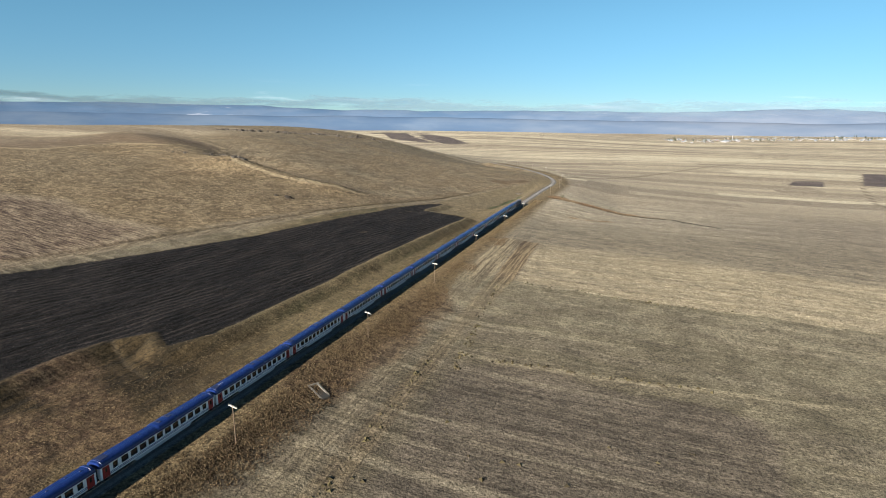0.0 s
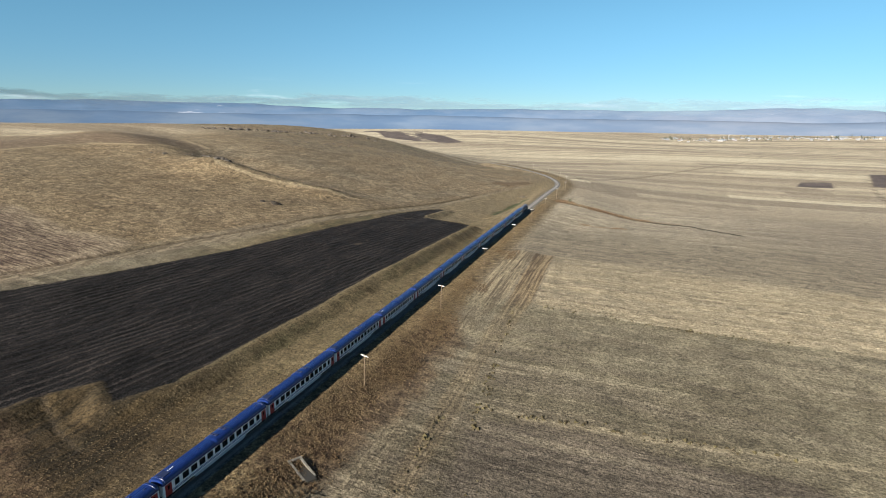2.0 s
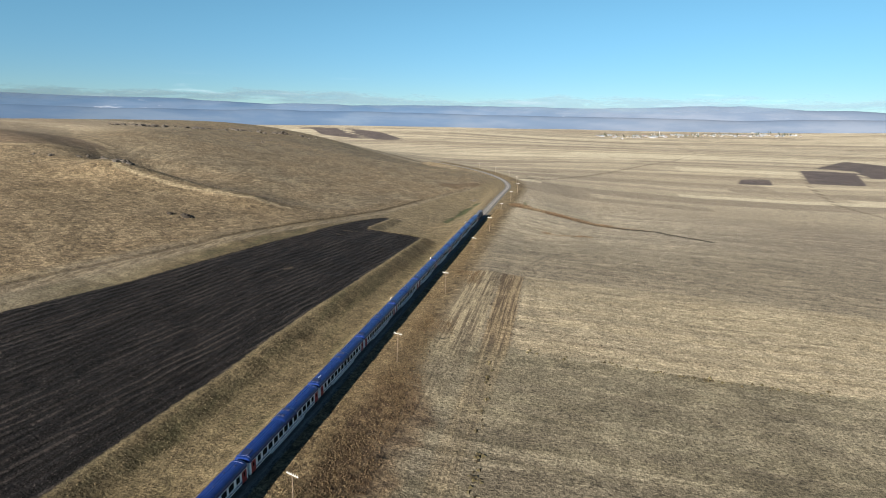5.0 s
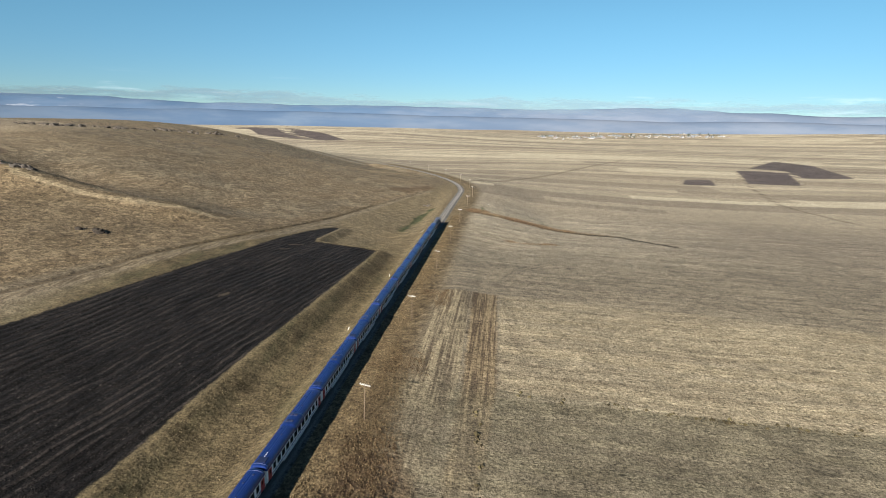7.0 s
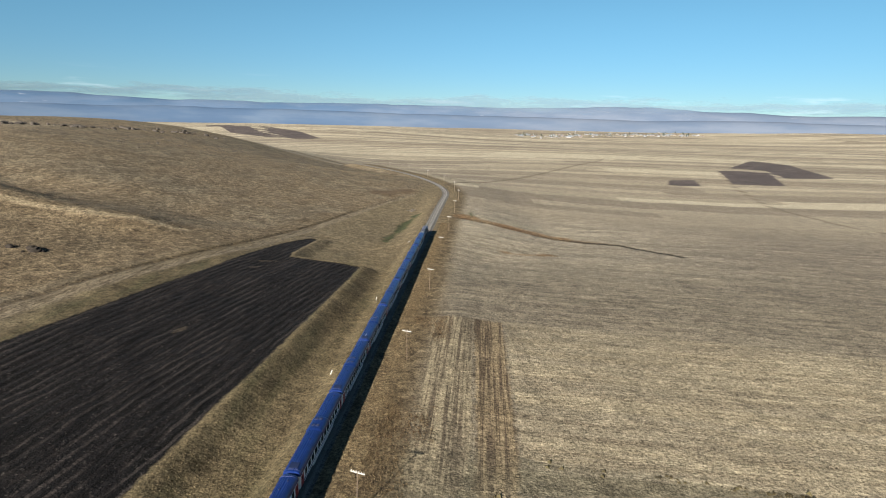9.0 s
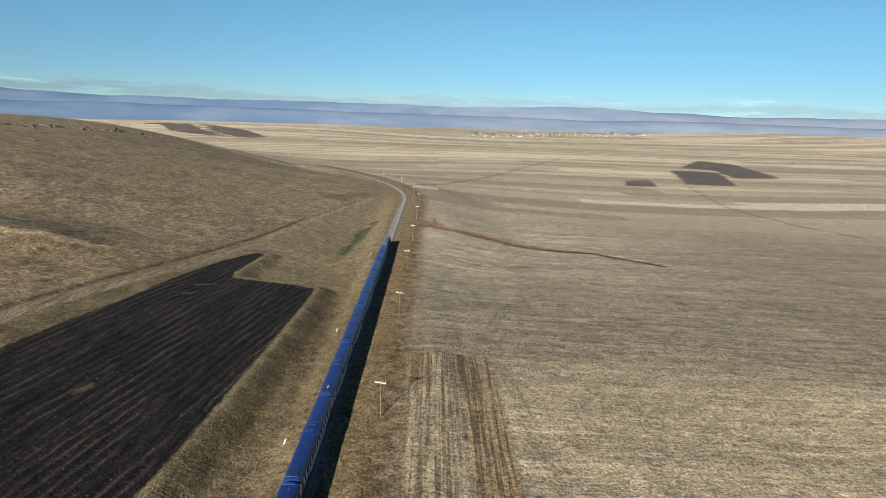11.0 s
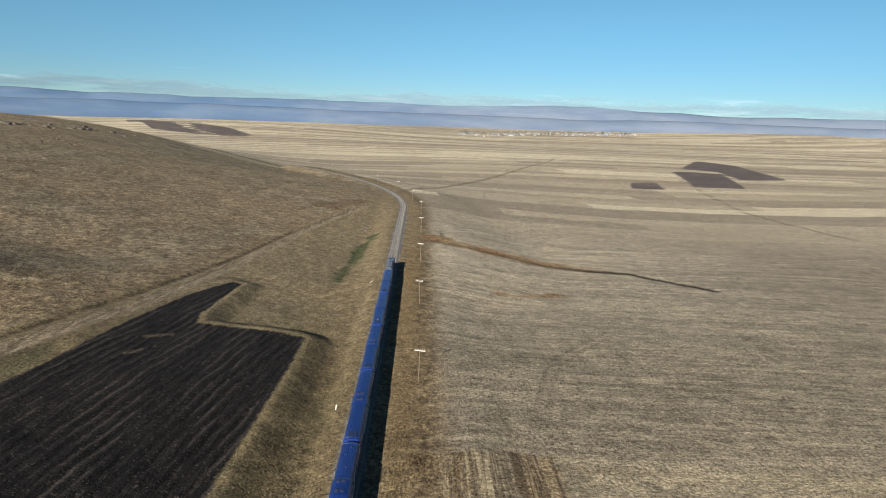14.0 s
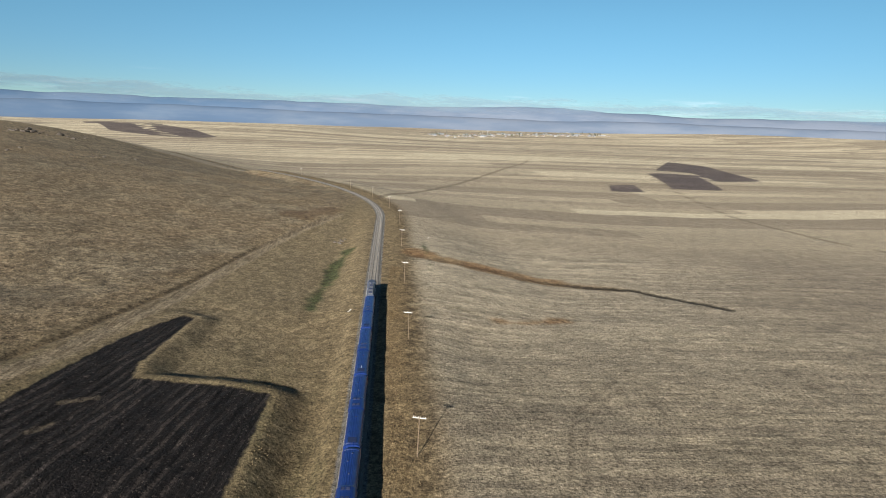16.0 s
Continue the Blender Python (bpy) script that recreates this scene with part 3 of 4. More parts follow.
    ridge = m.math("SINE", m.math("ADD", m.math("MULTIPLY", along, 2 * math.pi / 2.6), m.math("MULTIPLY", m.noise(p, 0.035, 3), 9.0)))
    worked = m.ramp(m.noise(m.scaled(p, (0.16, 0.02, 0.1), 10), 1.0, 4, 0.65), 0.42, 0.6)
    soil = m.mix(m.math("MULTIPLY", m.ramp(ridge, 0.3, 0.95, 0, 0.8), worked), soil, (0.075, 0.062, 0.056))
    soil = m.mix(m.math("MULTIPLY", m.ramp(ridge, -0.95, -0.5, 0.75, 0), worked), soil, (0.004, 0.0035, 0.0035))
    crumbs = m.math("MULTIPLY", m.ramp(m.noise(p, 1.3, 5, 0.85), 0.575, 0.64, 0, 0.9), m.ramp(soil_rows, 0.35, 0.6, 0.25, 1))
    soil = m.mix(crumbs, soil, (0.17, 0.145, 0.128))
    island = m.math("ADD", m.attr("patch"), m.math("MULTIPLY", wob, 0.8))
    soil = m.mix(m.ramp(island, 0.3, 1.2, 0.6, 0), soil, (0.20, 0.16, 0.11))
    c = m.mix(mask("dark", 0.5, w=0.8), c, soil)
    # railway ballast
    stone = m.mix(m.ramp(m.noise(p, 9, 2, 0.7), 0.35, 0.65), (0.12, 0.115, 0.108), (0.33, 0.315, 0.295))
    c = m.mix(m.ramp(m.math("ADD", m.attr("rail"), m.math("MULTIPLY", wob, 0.25)), 2.7, 3.3, 1, 0), c, stone)
    # stalks, tufts and stones too small to model
    g1, g2 = m.noise(p, 1.5, 7, 0.85), m.noise(p, 0.22, 5, 0.7)
    g3 = m.noise(m.scaled(p, (0.4, 1.9, 0.1), 2), 1.0, 6, 0.8)
    drilled = m.ramp(m.attr("side"), 8, 26)
    g3 = m.math("ADD", m.math("MULTIPLY", m.ramp(g3, 0.32, 0.68, -0.26, 0.26), drilled), 1.0)
    grain = m.math("MULTIPLY", m.ramp(g1, 0.34, 0.66, 0.22, 1.32), m.math("MULTIPLY", m.ramp(g2, 0.3, 0.7, 0.80, 1.24), g3))
    shade = m.node("CombineColor")
    for s in shade.inputs:
        m.put(s, m.math("MULTIPLY", grain, 0.65))
    c = m.mix(1.0, c, shade.outputs[0], "MULTIPLY")
    m.color(c)
    h = m.math("ADD", m.math("MULTIPLY", fine, 0.35), m.math("ADD", m.math("MULTIPLY", small, 0.5), m.math("MULTIPLY", rows, 0.25)))
    m.bump(h, 0.6, 1.0)
    return m.m


ground = new("ground", ground_mesh)
ground_mesh.materials.append(ground_material())
tagged(ground, "rolling autumn farmland with stubble and ploughed fields", "ground", kind="structure")


# ---- building helpers ----
def part(name, bm, material, parent, label=""):
    me = bpy.data.meshes.new(name)
    bm.to_mesh(me)
    bm.free()
    me.materials.append(material)
    ob = new(name, me)
    ob.parent = parent
    return tagged(ob, label) if label else ob


def thing(name, m, label, category, group="", kind=""):
    ob = new(name)
    ob.matrix_world = m
    ob.empty_display_size = 0.3
    return tagged(ob, label, category, group, kind)


def add_box(bm, a, b, bevel=0.0, smooth_shade=False):
    """A box from corner a to corner b, its edges bevelled."""
    mid = [(p + q) / 2 for p, q in zip(a, b)]
    size = [abs(q - p) for p, q in zip(a, b)]
    out = bmesh.ops.create_cube(bm, size=1, matrix=Matrix.LocRotScale(mid, None, size))
    if bevel:
        edges = list({e for v in out["verts"] for e in v.link_edges})
        bmesh.ops.bevel(bm, geom=edges, offset=bevel, segments=2, affect="EDGES", clamp_overlap=True)
    return bm


def box(a, b, bevel=0.0):
    return add_box(bmesh.new(), a, b, bevel)


def add_rod(bm, a, b, r1, r2=None, n=8):
    a, b = Vector(a), Vector(b)
    way = b - a
    m = Matrix.Translation((a + b) / 2) @ way.to_track_quat("Z", "Y").to_matrix().to_4x4()
    bmesh.ops.create_cone(bm, cap_ends=True, segments=n, radius1=r1, radius2=r1 if r2 is None else r2, depth=way.length, matrix=m)
    return bm


def rod(a, b, r1, r2=None, n=8):
    return add_rod(bmesh.new(), a, b, r1, r2, n)


def loft(rings, caps=True, closed=True):
    """A skin over rings of points."""
    bm = bmesh.new()
    rows = [[bm.verts.new(p) for p in ring] for ring in rings]
    n = len(rows[0])
    for a, b in zip(rows, rows[1:]):
        for i in range(n if closed else n - 1):
            bm.faces.new((a[i], a[(i + 1) % n], b[(i + 1) % n], b[i]))
    if caps:
        bm.faces.new(rows[0][::-1])
        bm.faces.new(rows[-1])
    bmesh.ops.recalc_face_normals(bm, faces=bm.faces)
    return bm


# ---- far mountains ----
def hazed_mountain_material(name, low, high, snow):
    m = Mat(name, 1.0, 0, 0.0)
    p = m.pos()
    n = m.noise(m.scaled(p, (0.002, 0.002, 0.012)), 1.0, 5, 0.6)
    # low and high already carry the blue haze of distance in the colour
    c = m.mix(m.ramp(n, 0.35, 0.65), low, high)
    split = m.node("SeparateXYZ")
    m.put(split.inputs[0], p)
    # haze and cloud shadow tinted in as well: greyer and paler to the right
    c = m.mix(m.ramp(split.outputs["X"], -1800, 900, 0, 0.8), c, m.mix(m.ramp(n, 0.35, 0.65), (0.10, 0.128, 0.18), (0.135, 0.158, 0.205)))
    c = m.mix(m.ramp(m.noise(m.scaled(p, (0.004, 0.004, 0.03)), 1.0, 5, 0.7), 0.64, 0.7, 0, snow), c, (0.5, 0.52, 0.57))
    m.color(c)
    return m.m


def range_of_hills(name, radius, depth, height, seed, mat, label, base=-40):
    """A long range on an arc round the plain."""
    nx, ny = 300, 14
    A, V = np.meshgrid(np.linspace(radians(-75), radians(75), nx), np.linspace(0, 1, ny))
    R = radius + depth * V
    X, Y = R * np.sin(A) - 40, R * np.cos(A) + 100
    L = A * 4500
    top = height * (0.84 + 0.13 * lumps(L, L * 0, 1100, seed) + 0.06 * lumps(L, L * 0, 380, seed + 1) + 0.025 * lumps(L, L * 0, 120, seed + 2))
    Z = base + (top - base) * smooth(V * 1.15) * (1 + 0.12 * lumps(L, R, 260, seed + 3) * (1 - V))
    ob = new(name, sheet(name, X.ravel(), Y.ravel(), Z.ravel(), nx, ny))
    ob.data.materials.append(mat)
    return tagged(ob, label, "mountains", kind="structure")


range_of_hills("backdrop_mountains", 4250, 420, 160, 11, hazed_mountain_material("far_ridge", (0.066, 0.115, 0.195), (0.10, 0.145, 0.22), 0.3), "long hazy blue mountain range on the horizon")
range_of_hills("backdrop_foothills", 4050, 300, 84, 51, hazed_mountain_material("near_ridge", (0.07, 0.112, 0.185), (0.10, 0.14, 0.205), 0.0), "foothills tinted pale lavender by painted haze below the mountain range")


def cloud_bank():
    """Low cloud that hides the mountain tops."""
    m = Mat("low_cloud", 1.0, 0, 0.0)
    p = m.pos()
    split = m.node("SeparateXYZ")
    m.put(split.inputs[0], p)
    n = m.noise(m.scaled(p, (0.0011, 0.0011, 0.007)), 1.0, 6, 0.62)
    puffs = m.noise(m.scaled(p, (0.004, 0.004, 0.03)), 1.0, 5, 0.6)
    z = m.math("ADD", split.outputs["Z"], m.math("MULTIPLY", m.math("SUBTRACT", n, 0.5), 260.0))
    z = m.math("ADD", z, m.math("MULTIPLY", m.math("SUBTRACT", puffs, 0.5), 45.0))
    fac = m.math("MULTIPLY", m.ramp(z, 95, 160), m.ramp(z, 168, 205, 1, 0))
    m.color(m.mix(m.ramp(z, 130, 190), (0.085, 0.125, 0.18), (0.115, 0.165, 0.205)))
    clear = m.node("BsdfTransparent")
    mixed = m.node("MixShader")
    m.put(mixed.inputs[0], m.math("MULTIPLY", fac, 0.55))
    m.put(mixed.inputs[1], clear.outputs[0])
    m.put(mixed.inputs[2], m.b.outputs[0])
    out = [k for k in m.t.nodes if k.type == "OUTPUT_MATERIAL"][0]
    m.t.links.new(mixed.outputs[0], out.inputs["Surface"])
    nx, ny = 160, 3
    A, V = np.meshgrid(np.linspace(radians(-75), radians(75), nx), np.linspace(0, 1, ny))
    X, Y, Z = (4230 + 30 * V) * np.sin(A) - 40, (4230 + 30 * V) * np.cos(A) + 100, 30 + 230 * V
    ob = new("backdrop_cloud", sheet("backdrop_cloud", X.ravel(), Y.ravel(), Z.ravel(), nx, ny))
    ob.data.materials.append(m.m)
    ob.visible_shadow = False
    tagged(ob, "thin bank of low cloud over the far mountains", "cloud", kind="structure")


cloud_bank()


# ---- railway ----
STEEL = worn("rail_steel", (0.20, 0.18, 0.165), 0.35, 0.9, 0.3, 3)
RUST = worn("rusty_iron", (0.10, 0.065, 0.045), 0.8, 0.3, 0.4, 3)
CONCRETE = worn("old_concrete", (0.125, 0.117, 0.108), 0.9, 0, 0.3, 1.5, 0.3, 0.02)


def rail_frame(y):
    """Point on the middle of the track at rail height, and its heading."""
    slope = -0.0029 * max(0.0, y - 590.0)
    return Vector((float(rail_x(y)), y, float(rail_z(y)))), math.atan2(-slope, 1.0)


track = thing("railway_track", Matrix(), "single railway track on grey ballast curving round the hill", "railway track", kind="structure")
stations = [float(v) for v in range(-60, 905, 6)]
for side in (-0.75, 0.75):
    rings = []
    for y in stations:
        p, h = rail_frame(y)
        right = Vector((math.cos(h), math.sin(h), 0))
        rings.append([p + right * (side + a) + Vector((0, 0, b)) for a, b in ((-0.07, -0.17), (0.07, -0.17), (0.035, -0.02), (0.035, 0), (-0.035, 0), (-0.035, -0.02))])
    part("rail", loft(rings), STEEL, track, "worn steel rail")
rings = []
for y in stations:
    p, h = rail_frame(y)
    right = Vector((math.cos(h), math.sin(h), 0))
    rings.append([p + right * a + Vector((0, 0, b)) for a, b in ((-3.0, -0.75), (-1.75, -0.24), (0, -0.22), (1.75, -0.24), (3.0, -0.75))])


def ballast_material():
    m = Mat("ballast", 0.95, 0, 0.2)
    p = m.pos()
    n = m.noise(p, 7, 3, 0.7)
    c = m.mix(m.ramp(n, 0.35, 0.65), (0.08, 0.077, 0.072), (0.22, 0.21, 0.20))
    c = m.mix(m.ramp(m.noise(p, 0.3, 3), 0.4, 0.7, 0, 0.5), c, (0.13, 0.107, 0.085))
    m.color(c).bump(n, 0.12, 1.0)
    return m.m


part("ballast", loft(rings, caps=False, closed=False), ballast_material(), track, "grey crushed-stone ballast")


# ---- the train ----
def gloss_blue():
    m = Mat("blue_roof_paint", 0.34, 0.0, 0.5)
    p = m.obj()
    big, streak = m.noise(p, 0.7, 4), m.noise(m.scaled(p, (5, 0.25, 1)), 1.0, 4, 0.6)
    c = m.mix(m.ramp(big, 0.3, 0.7), (0.004, 0.016, 0.088), (0.007, 0.025, 0.13))
    c = m.mix(m.ramp(streak, 0.5, 0.8, 0, 0.45), c, (0.014, 0.032, 0.098))
    r = m.node("ObjectInfo").outputs["Random"]
    c = m.mix(m.math("MULTIPLY", r, 0.25), c, (0.014, 0.028, 0.11))
    m.color(c)
    m.put(m.b.inputs["Roughness"], m.ramp(streak, 0.3, 0.8, 0.26, 0.5))
    return m.m


BLUE = gloss_blue()
WHITE = worn("white_coach_paint", (0.84, 0.83, 0.80), 0.45, 0, 0.10, 1.2)
NAVY = worn("navy_stripe_paint", (0.02, 0.035, 0.14), 0.45, 0, 0.2, 2)
RED = worn("red_door_paint", (0.30, 0.025, 0.02), 0.45, 0, 0.25, 2)
GLASS = worn("dark_tinted_glass", (0.012, 0.015, 0.018), 0.08, 0, 0.2, 1, 0.6)
FRAME = worn("window_rubber", (0.05, 0.05, 0.05), 0.7, 0, 0.2, 3)
IRON = worn("dark_running_gear", (0.035, 0.03, 0.028), 0.75, 0.2, 0.4, 3)
VENT = worn("dark_roof_vent", (0.01, 0.018, 0.06), 0.6, 0, 0.3, 4)
LETTER = worn("white_lettering", (0.62, 0.66, 0.75), 0.6, 0, 0.2, 6)
GREY = worn("grey_skirt_paint", (0.46, 0.47, 0.49), 0.55, 0, 0.2, 2)

HALF = 13.3


def roof_section(y, grow=0.0, ribs=0.03, n=40):
    pts = []
    for i in range(n + 1):
        a = math.pi * i / n
        c, s = math.cos(a), math.sin(a)
        r = 1 + (ribs if 5 < i < n - 5 and i % 2 else 0.0)
        x = (1.47 + grow) * math.copysign(abs(c) ** 0.7, c)
        pts.append((x, y, 3.14 + (0.92 + grow) * abs(s) ** 0.85 * r))
    pts.append((-1.42, y, 3.10))
    pts.append((1.42, y, 3.10))
    return pts


def make_bogie(parent, y):
    b = box((-1.15, y - 1.75, 0.45), (1.15, y + 1.75, 0.70), 0.06)
    for s in (-1, 1):
        add_box(b, (s * 0.95, y - 1.9, 0.38), (s * 1.2, y + 1.9, 0.72), 0.05)
        add_rod(b, (s * 1.08, y, 0.35), (s * 1.08, y, 0.9), 0.16)
    bogie = part("bogie", b, IRON, parent, "dark steel bogie")
    for dy in (-1.25, 1.25):
        for s in (-1, 1):
            w = rod((s * 0.68, y + dy, 0.46), (s * 0.80, y + dy, 0.46), 0.46, n=20)
            add_rod(w, (s * 0.64, y + dy, 0.46), (s * 0.69, y + dy, 0.46), 0.49, n=20)
            add_rod(w, (s * 0.80, y + dy, 0.46), (s * 0.95, y + dy, 0.46), 0.13, n=10)
            part("wheel", w, RUST, bogie)


def make_coach(lettered):
    coach = thing("passenger_coach", Matrix(), "white passenger coach with glossy blue roof and red doors", "train coach", "coaches of the train")
    side = [(-1.34, 0.86), (-1.43, 1.0), (-1.45, 1.7), (-1.44, 3.15), (1.44, 3.15), (1.45, 1.7), (1.43, 1.0), (1.34, 0.86)]
    part("body", loft([[(x * k, y, z) for x, z in side] for y, k in ((-HALF, 0.97), (-HALF + 0.25, 1), (HALF - 0.25, 1), (HALF, 0.97))]), WHITE, coach)
    roof = part("roof", loft([roof_section(y, g, r) for y, g, r in ((-HALF, -0.05, 0), (-HALF + 0.2, 0, 0), (-HALF + 0.5, 0.0, 0.035), (HALF - 0.5, 0.0, 0.035), (HALF - 0.2, 0, 0), (HALF, -0.05, 0))]), BLUE, coach, "glossy ribbed blue roof")
    for y in (-HALF + 0.55, HALF - 0.55):
        part("roof_rim", loft([roof_section(y + a, g, 0) for a, g in ((-0.09, 0.0), (-0.05, 0.05), (0.05, 0.05), (0.09, 0.0))]), BLUE, roof)
    part("roof_panel", box((-0.75, -HALF + 0.8, 3.93), (0.75, -HALF + 2.4, 4.09), 0.05), VENT, roof, "dark blue roof hatch")
    # raised air-conditioning fairing
    part("fairing", loft([roof_section(y, g, 0) for y, g in ((-1.3, 0.0), (-0.75, 0.13), (3.0, 0.13), (3.5, 0.0))]), BLUE, roof, "raised blue roof fairing")
    for y in (-0.1, 2.1):
        for x in (-0.5, 0.25):
            v = box((x - 0.32, y, 4.02), (x + 0.32, y + 0.75, 4.22), 0.03)
            for k in range(4):
                add_box(v, (x - 0.27, y + 0.08 + k * 0.17, 4.21), (x + 0.27, y + 0.16 + k * 0.17, 4.25))
            part("grille", v, VENT, roof, "dark louvred vent")
    for x, y in ((0.1, 6.2), (-0.3, 9.5), (0.3, 11.6), (0.2, -4.2)):
        part("ventilator", rod((x, y, 3.98), (x, y, 4.16), 0.2, 0.14, 12), VENT, roof)
    if lettered:
        for k in range(13):
            if k in (4, 9):
                continue
            y = -11.0 + k * 0.62
            part("letter_bar", box((0.80, y, 3.76), (1.06, y + 0.36, 3.885), 0.01), LETTER, roof)
        for k in range(3):
            part("letter_bar", box((-0.2, -10.9 + k * 0.5, 4.05), (0.1, -10.6 + k * 0.5, 4.07)), LETTER, roof)
    for s in (-1, 1):
        for k in range(12):
            y = -10.45 + k * 1.9
            w = 0.62 if k not in (0, 11) else 0.42
            pane = part("window", box((s * 1.42, y - w, 1.88), (s * 1.462, y + w, 2.90), 0.02), GLASS, coach)
            f = bmesh.new()
            for a, b in (((y - w - 0.06, 1.82), (y + w + 0.06, 1.88)), ((y - w - 0.06, 2.90), (y + w + 0.06, 2.96)), ((y - w - 0.06, 1.88), (y - w, 2.90)), ((y + w, 1.88), (y + w + 0.06, 2.90))):
                add_box(f, (s * 1.42, a[0], a[1]), (s * 1.475, b[0], b[1]))
            part("window_frame", f, FRAME, pane)
        for z in (1.22, 1.45):
            part("stripe", box((s * 1.42, -HALF + 1.7, z), (s * 1.468, HALF - 1.7, z + 0.11)), NAVY, coach, "dark blue painted stripe")
        part("gutter", box((s * 1.42, -HALF + 0.3, 3.06), (s * 1.495, HALF - 0.3, 3.13), 0.01), WHITE, coach)
        skirt = loft([[(s * 1.42, y, 0.99), (s * 1.43, y, z), (s * 1.25, y, z), (s * 1.25, y, 0.99)] for y, z in ((-6.9, 0.95), (-6.3, 0.42), (6.3, 0.42), (6.9, 0.95))])
        part("skirt", skirt, GREY, coach, "pale grey equipment skirt")
        for y in (-HALF + 1.05, HALF - 1.05):
            door = part("door", box((s * 1.41, y - 0.68, 0.95), (s * 1.472, y + 0.68, 3.03), 0.02), RED, coach, "dark red coach door")
            part("door_window", box((s * 1.45, y - 0.2, 2.0), (s * 1.48, y + 0.2, 2.7), 0.01), GLASS, door)
            part("step", box((s * 1.1, y - 0.4, 0.55), (s * 1.42, y + 0.4, 0.62)), IRON, coach)
    part("underframe", box((-1.15, -HALF + 0.4, 0.78), (1.15, HALF - 0.4, 1.05), 0.03), IRON, coach)
    for y in (-9.4, 9.4):
        make_bogie(coach, y)
    for y in (-HALF, HALF):
        part("gangway", box((-0.72, y - 0.55, 1.1), (0.72, y + 0.55, 3.3), 0.12), FRAME, coach, "black rubber gangway bellows")
        for x in (-0.85, 0.85):
            part("buffer", rod((x, y - 0.4, 1.02), (x, y + 0.4, 1.02), 0.2, n=12), IRON, coach)
    return coach


LOCO_DARK = worn("dark_locomotive_paint", (0.045, 0.055, 0.085), 0.5, 0, 0.3, 1.5)
LOCO_TOP = worn("sooty_grey_roof", (0.13, 0.14, 0.16), 0.7, 0, 0.35, 2)
LOCO_RED = worn("faded_red_paint", (0.26, 0.05, 0.035), 0.55, 0, 0.3, 2)


def make_locomotive(m):
    loco = thing("diesel_locomotive", m, "dark diesel locomotive with sooty grey roof heading the train", "locomotive")
    part("frame", box((-1.4, -9.6, 0.95), (1.4, 9.6, 1.35), 0.05), IRON, loco)
    hood = loft([[(x * k, y, z) for x, z in ((-1.15, 1.35), (-1.15, 3.55), (-0.8, 3.95), (0.8, 3.95), (1.15, 3.55), (1.15, 1.35))] for y, k in ((-9.0, 0.9), (-8.6, 1), (3.6, 1))])
    part("hood", hood, LOCO_DARK, loco)
    part("hood_roof", box((-0.78, -8.6, 3.93), (0.78, 3.4, 4.06), 0.05), LOCO_TOP, loco)
    cab = loft([[(x * k, y, z * q) for x, z in ((-1.42, 1.35), (-1.44, 3.5), (-1.0, 4.12), (1.0, 4.12), (1.44, 3.5), (1.42, 1.35))] for y, k, q in ((3.6, 1, 1), (6.6, 1, 1), (7.0, 0.95, 0.97))])
    cab_ob = part("cab", cab, LOCO_DARK, loco)
    for s in (-1, 1):
        for y in (4.3, 5.6):
            part("cab_window", box((s * 1.41, y, 2.5), (s * 1.47, y + 0.8, 3.25), 0.02), GLASS, cab_ob)
        part("windscreen", box((s * 0.2, 6.9, 2.75), (s * 1.1, 7.02, 3.5), 0.02), GLASS, cab_ob)
        part("handrail", rod((s * 1.38, -9.2, 2.2), (s * 1.38, 3.4, 2.2), 0.03), LETTER, loco)
        for k in range(6):
            y = -8.2 + k * 1.95
            part("hood_door", box((s * 1.13, y, 1.5), (s * 1.18, y + 1.7, 3.3), 0.02), LOCO_TOP if k % 3 == 1 else LOCO_DARK, loco)
        part("fuel_tank", box((s * 0.4, -2.6, 0.35), (s * 1.35, 2.6, 0.95), 0.1), IRON, loco)
        part("headlight", rod((s * 0.8, 9.2, 1.75), (s * 0.8, 9.32, 1.75), 0.14, n=12), LETTER, loco)
        part("buffer", rod((s * 0.88, 9.5, 1.05), (s * 0.88, 10.1, 1.05), 0.22, n=12), IRON, loco)
    part("nose", box((-1.1, 7.0, 1.35), (1.1, 9.2, 2.55), 0.18), LOCO_RED, loco, "faded red nose")
    for y in (-7.2, -3.6, 0.2):
        f = rod((0, y, 4.04), (0, y, 4.2), 0.62, n=20)
        part("roof_fan", f, VENT, loco, "black roof fan")
    part("exhaust", box((-0.25, 2.0, 4.02), (0.25, 2.8, 4.3), 0.04), VENT, loco)
    for y in (-6.2, 5.8):
        make_bogie(loco, y)
    return loco


NOSE_Y, PITCH, SIZE = 437.0, 29.4, 1.075


def on_rail(y):
    p, h = rail_frame(y)
    return Matrix.Translation(p) @ Matrix.Rotation(h, 4, "Z") @ Matrix.Scale(SIZE, 4)


make_locomotive(on_rail(NOSE_Y - 10.1 * SIZE))
plain_coach, lettered_coach = make_coach(False), make_coach(True)
first = NOSE_Y - 20.6 * SIZE - HALF * SIZE
plain_coach.matrix_world = on_rail(first)
lettered_coach.matrix_world = on_rail(first - PITCH)
for k in range(2, 15):
    ob = copy_thing(lettered_coach if k % 3 == 1 else plain_coach, on_rail(first - k * PITCH))
    ob.scale = (SIZE, SIZE, SIZE)


# ---- telegraph poles beside the line ----
POLE_WOOD = worn("weathered_pole_wood", (0.14, 0.105, 0.075), 0.9, 0, 0.35, 3, 0.2, 0.01)
PALE = worn("pale_painted_crossarm", (0.46, 0.45, 0.42), 0.7, 0, 0.12, 4)


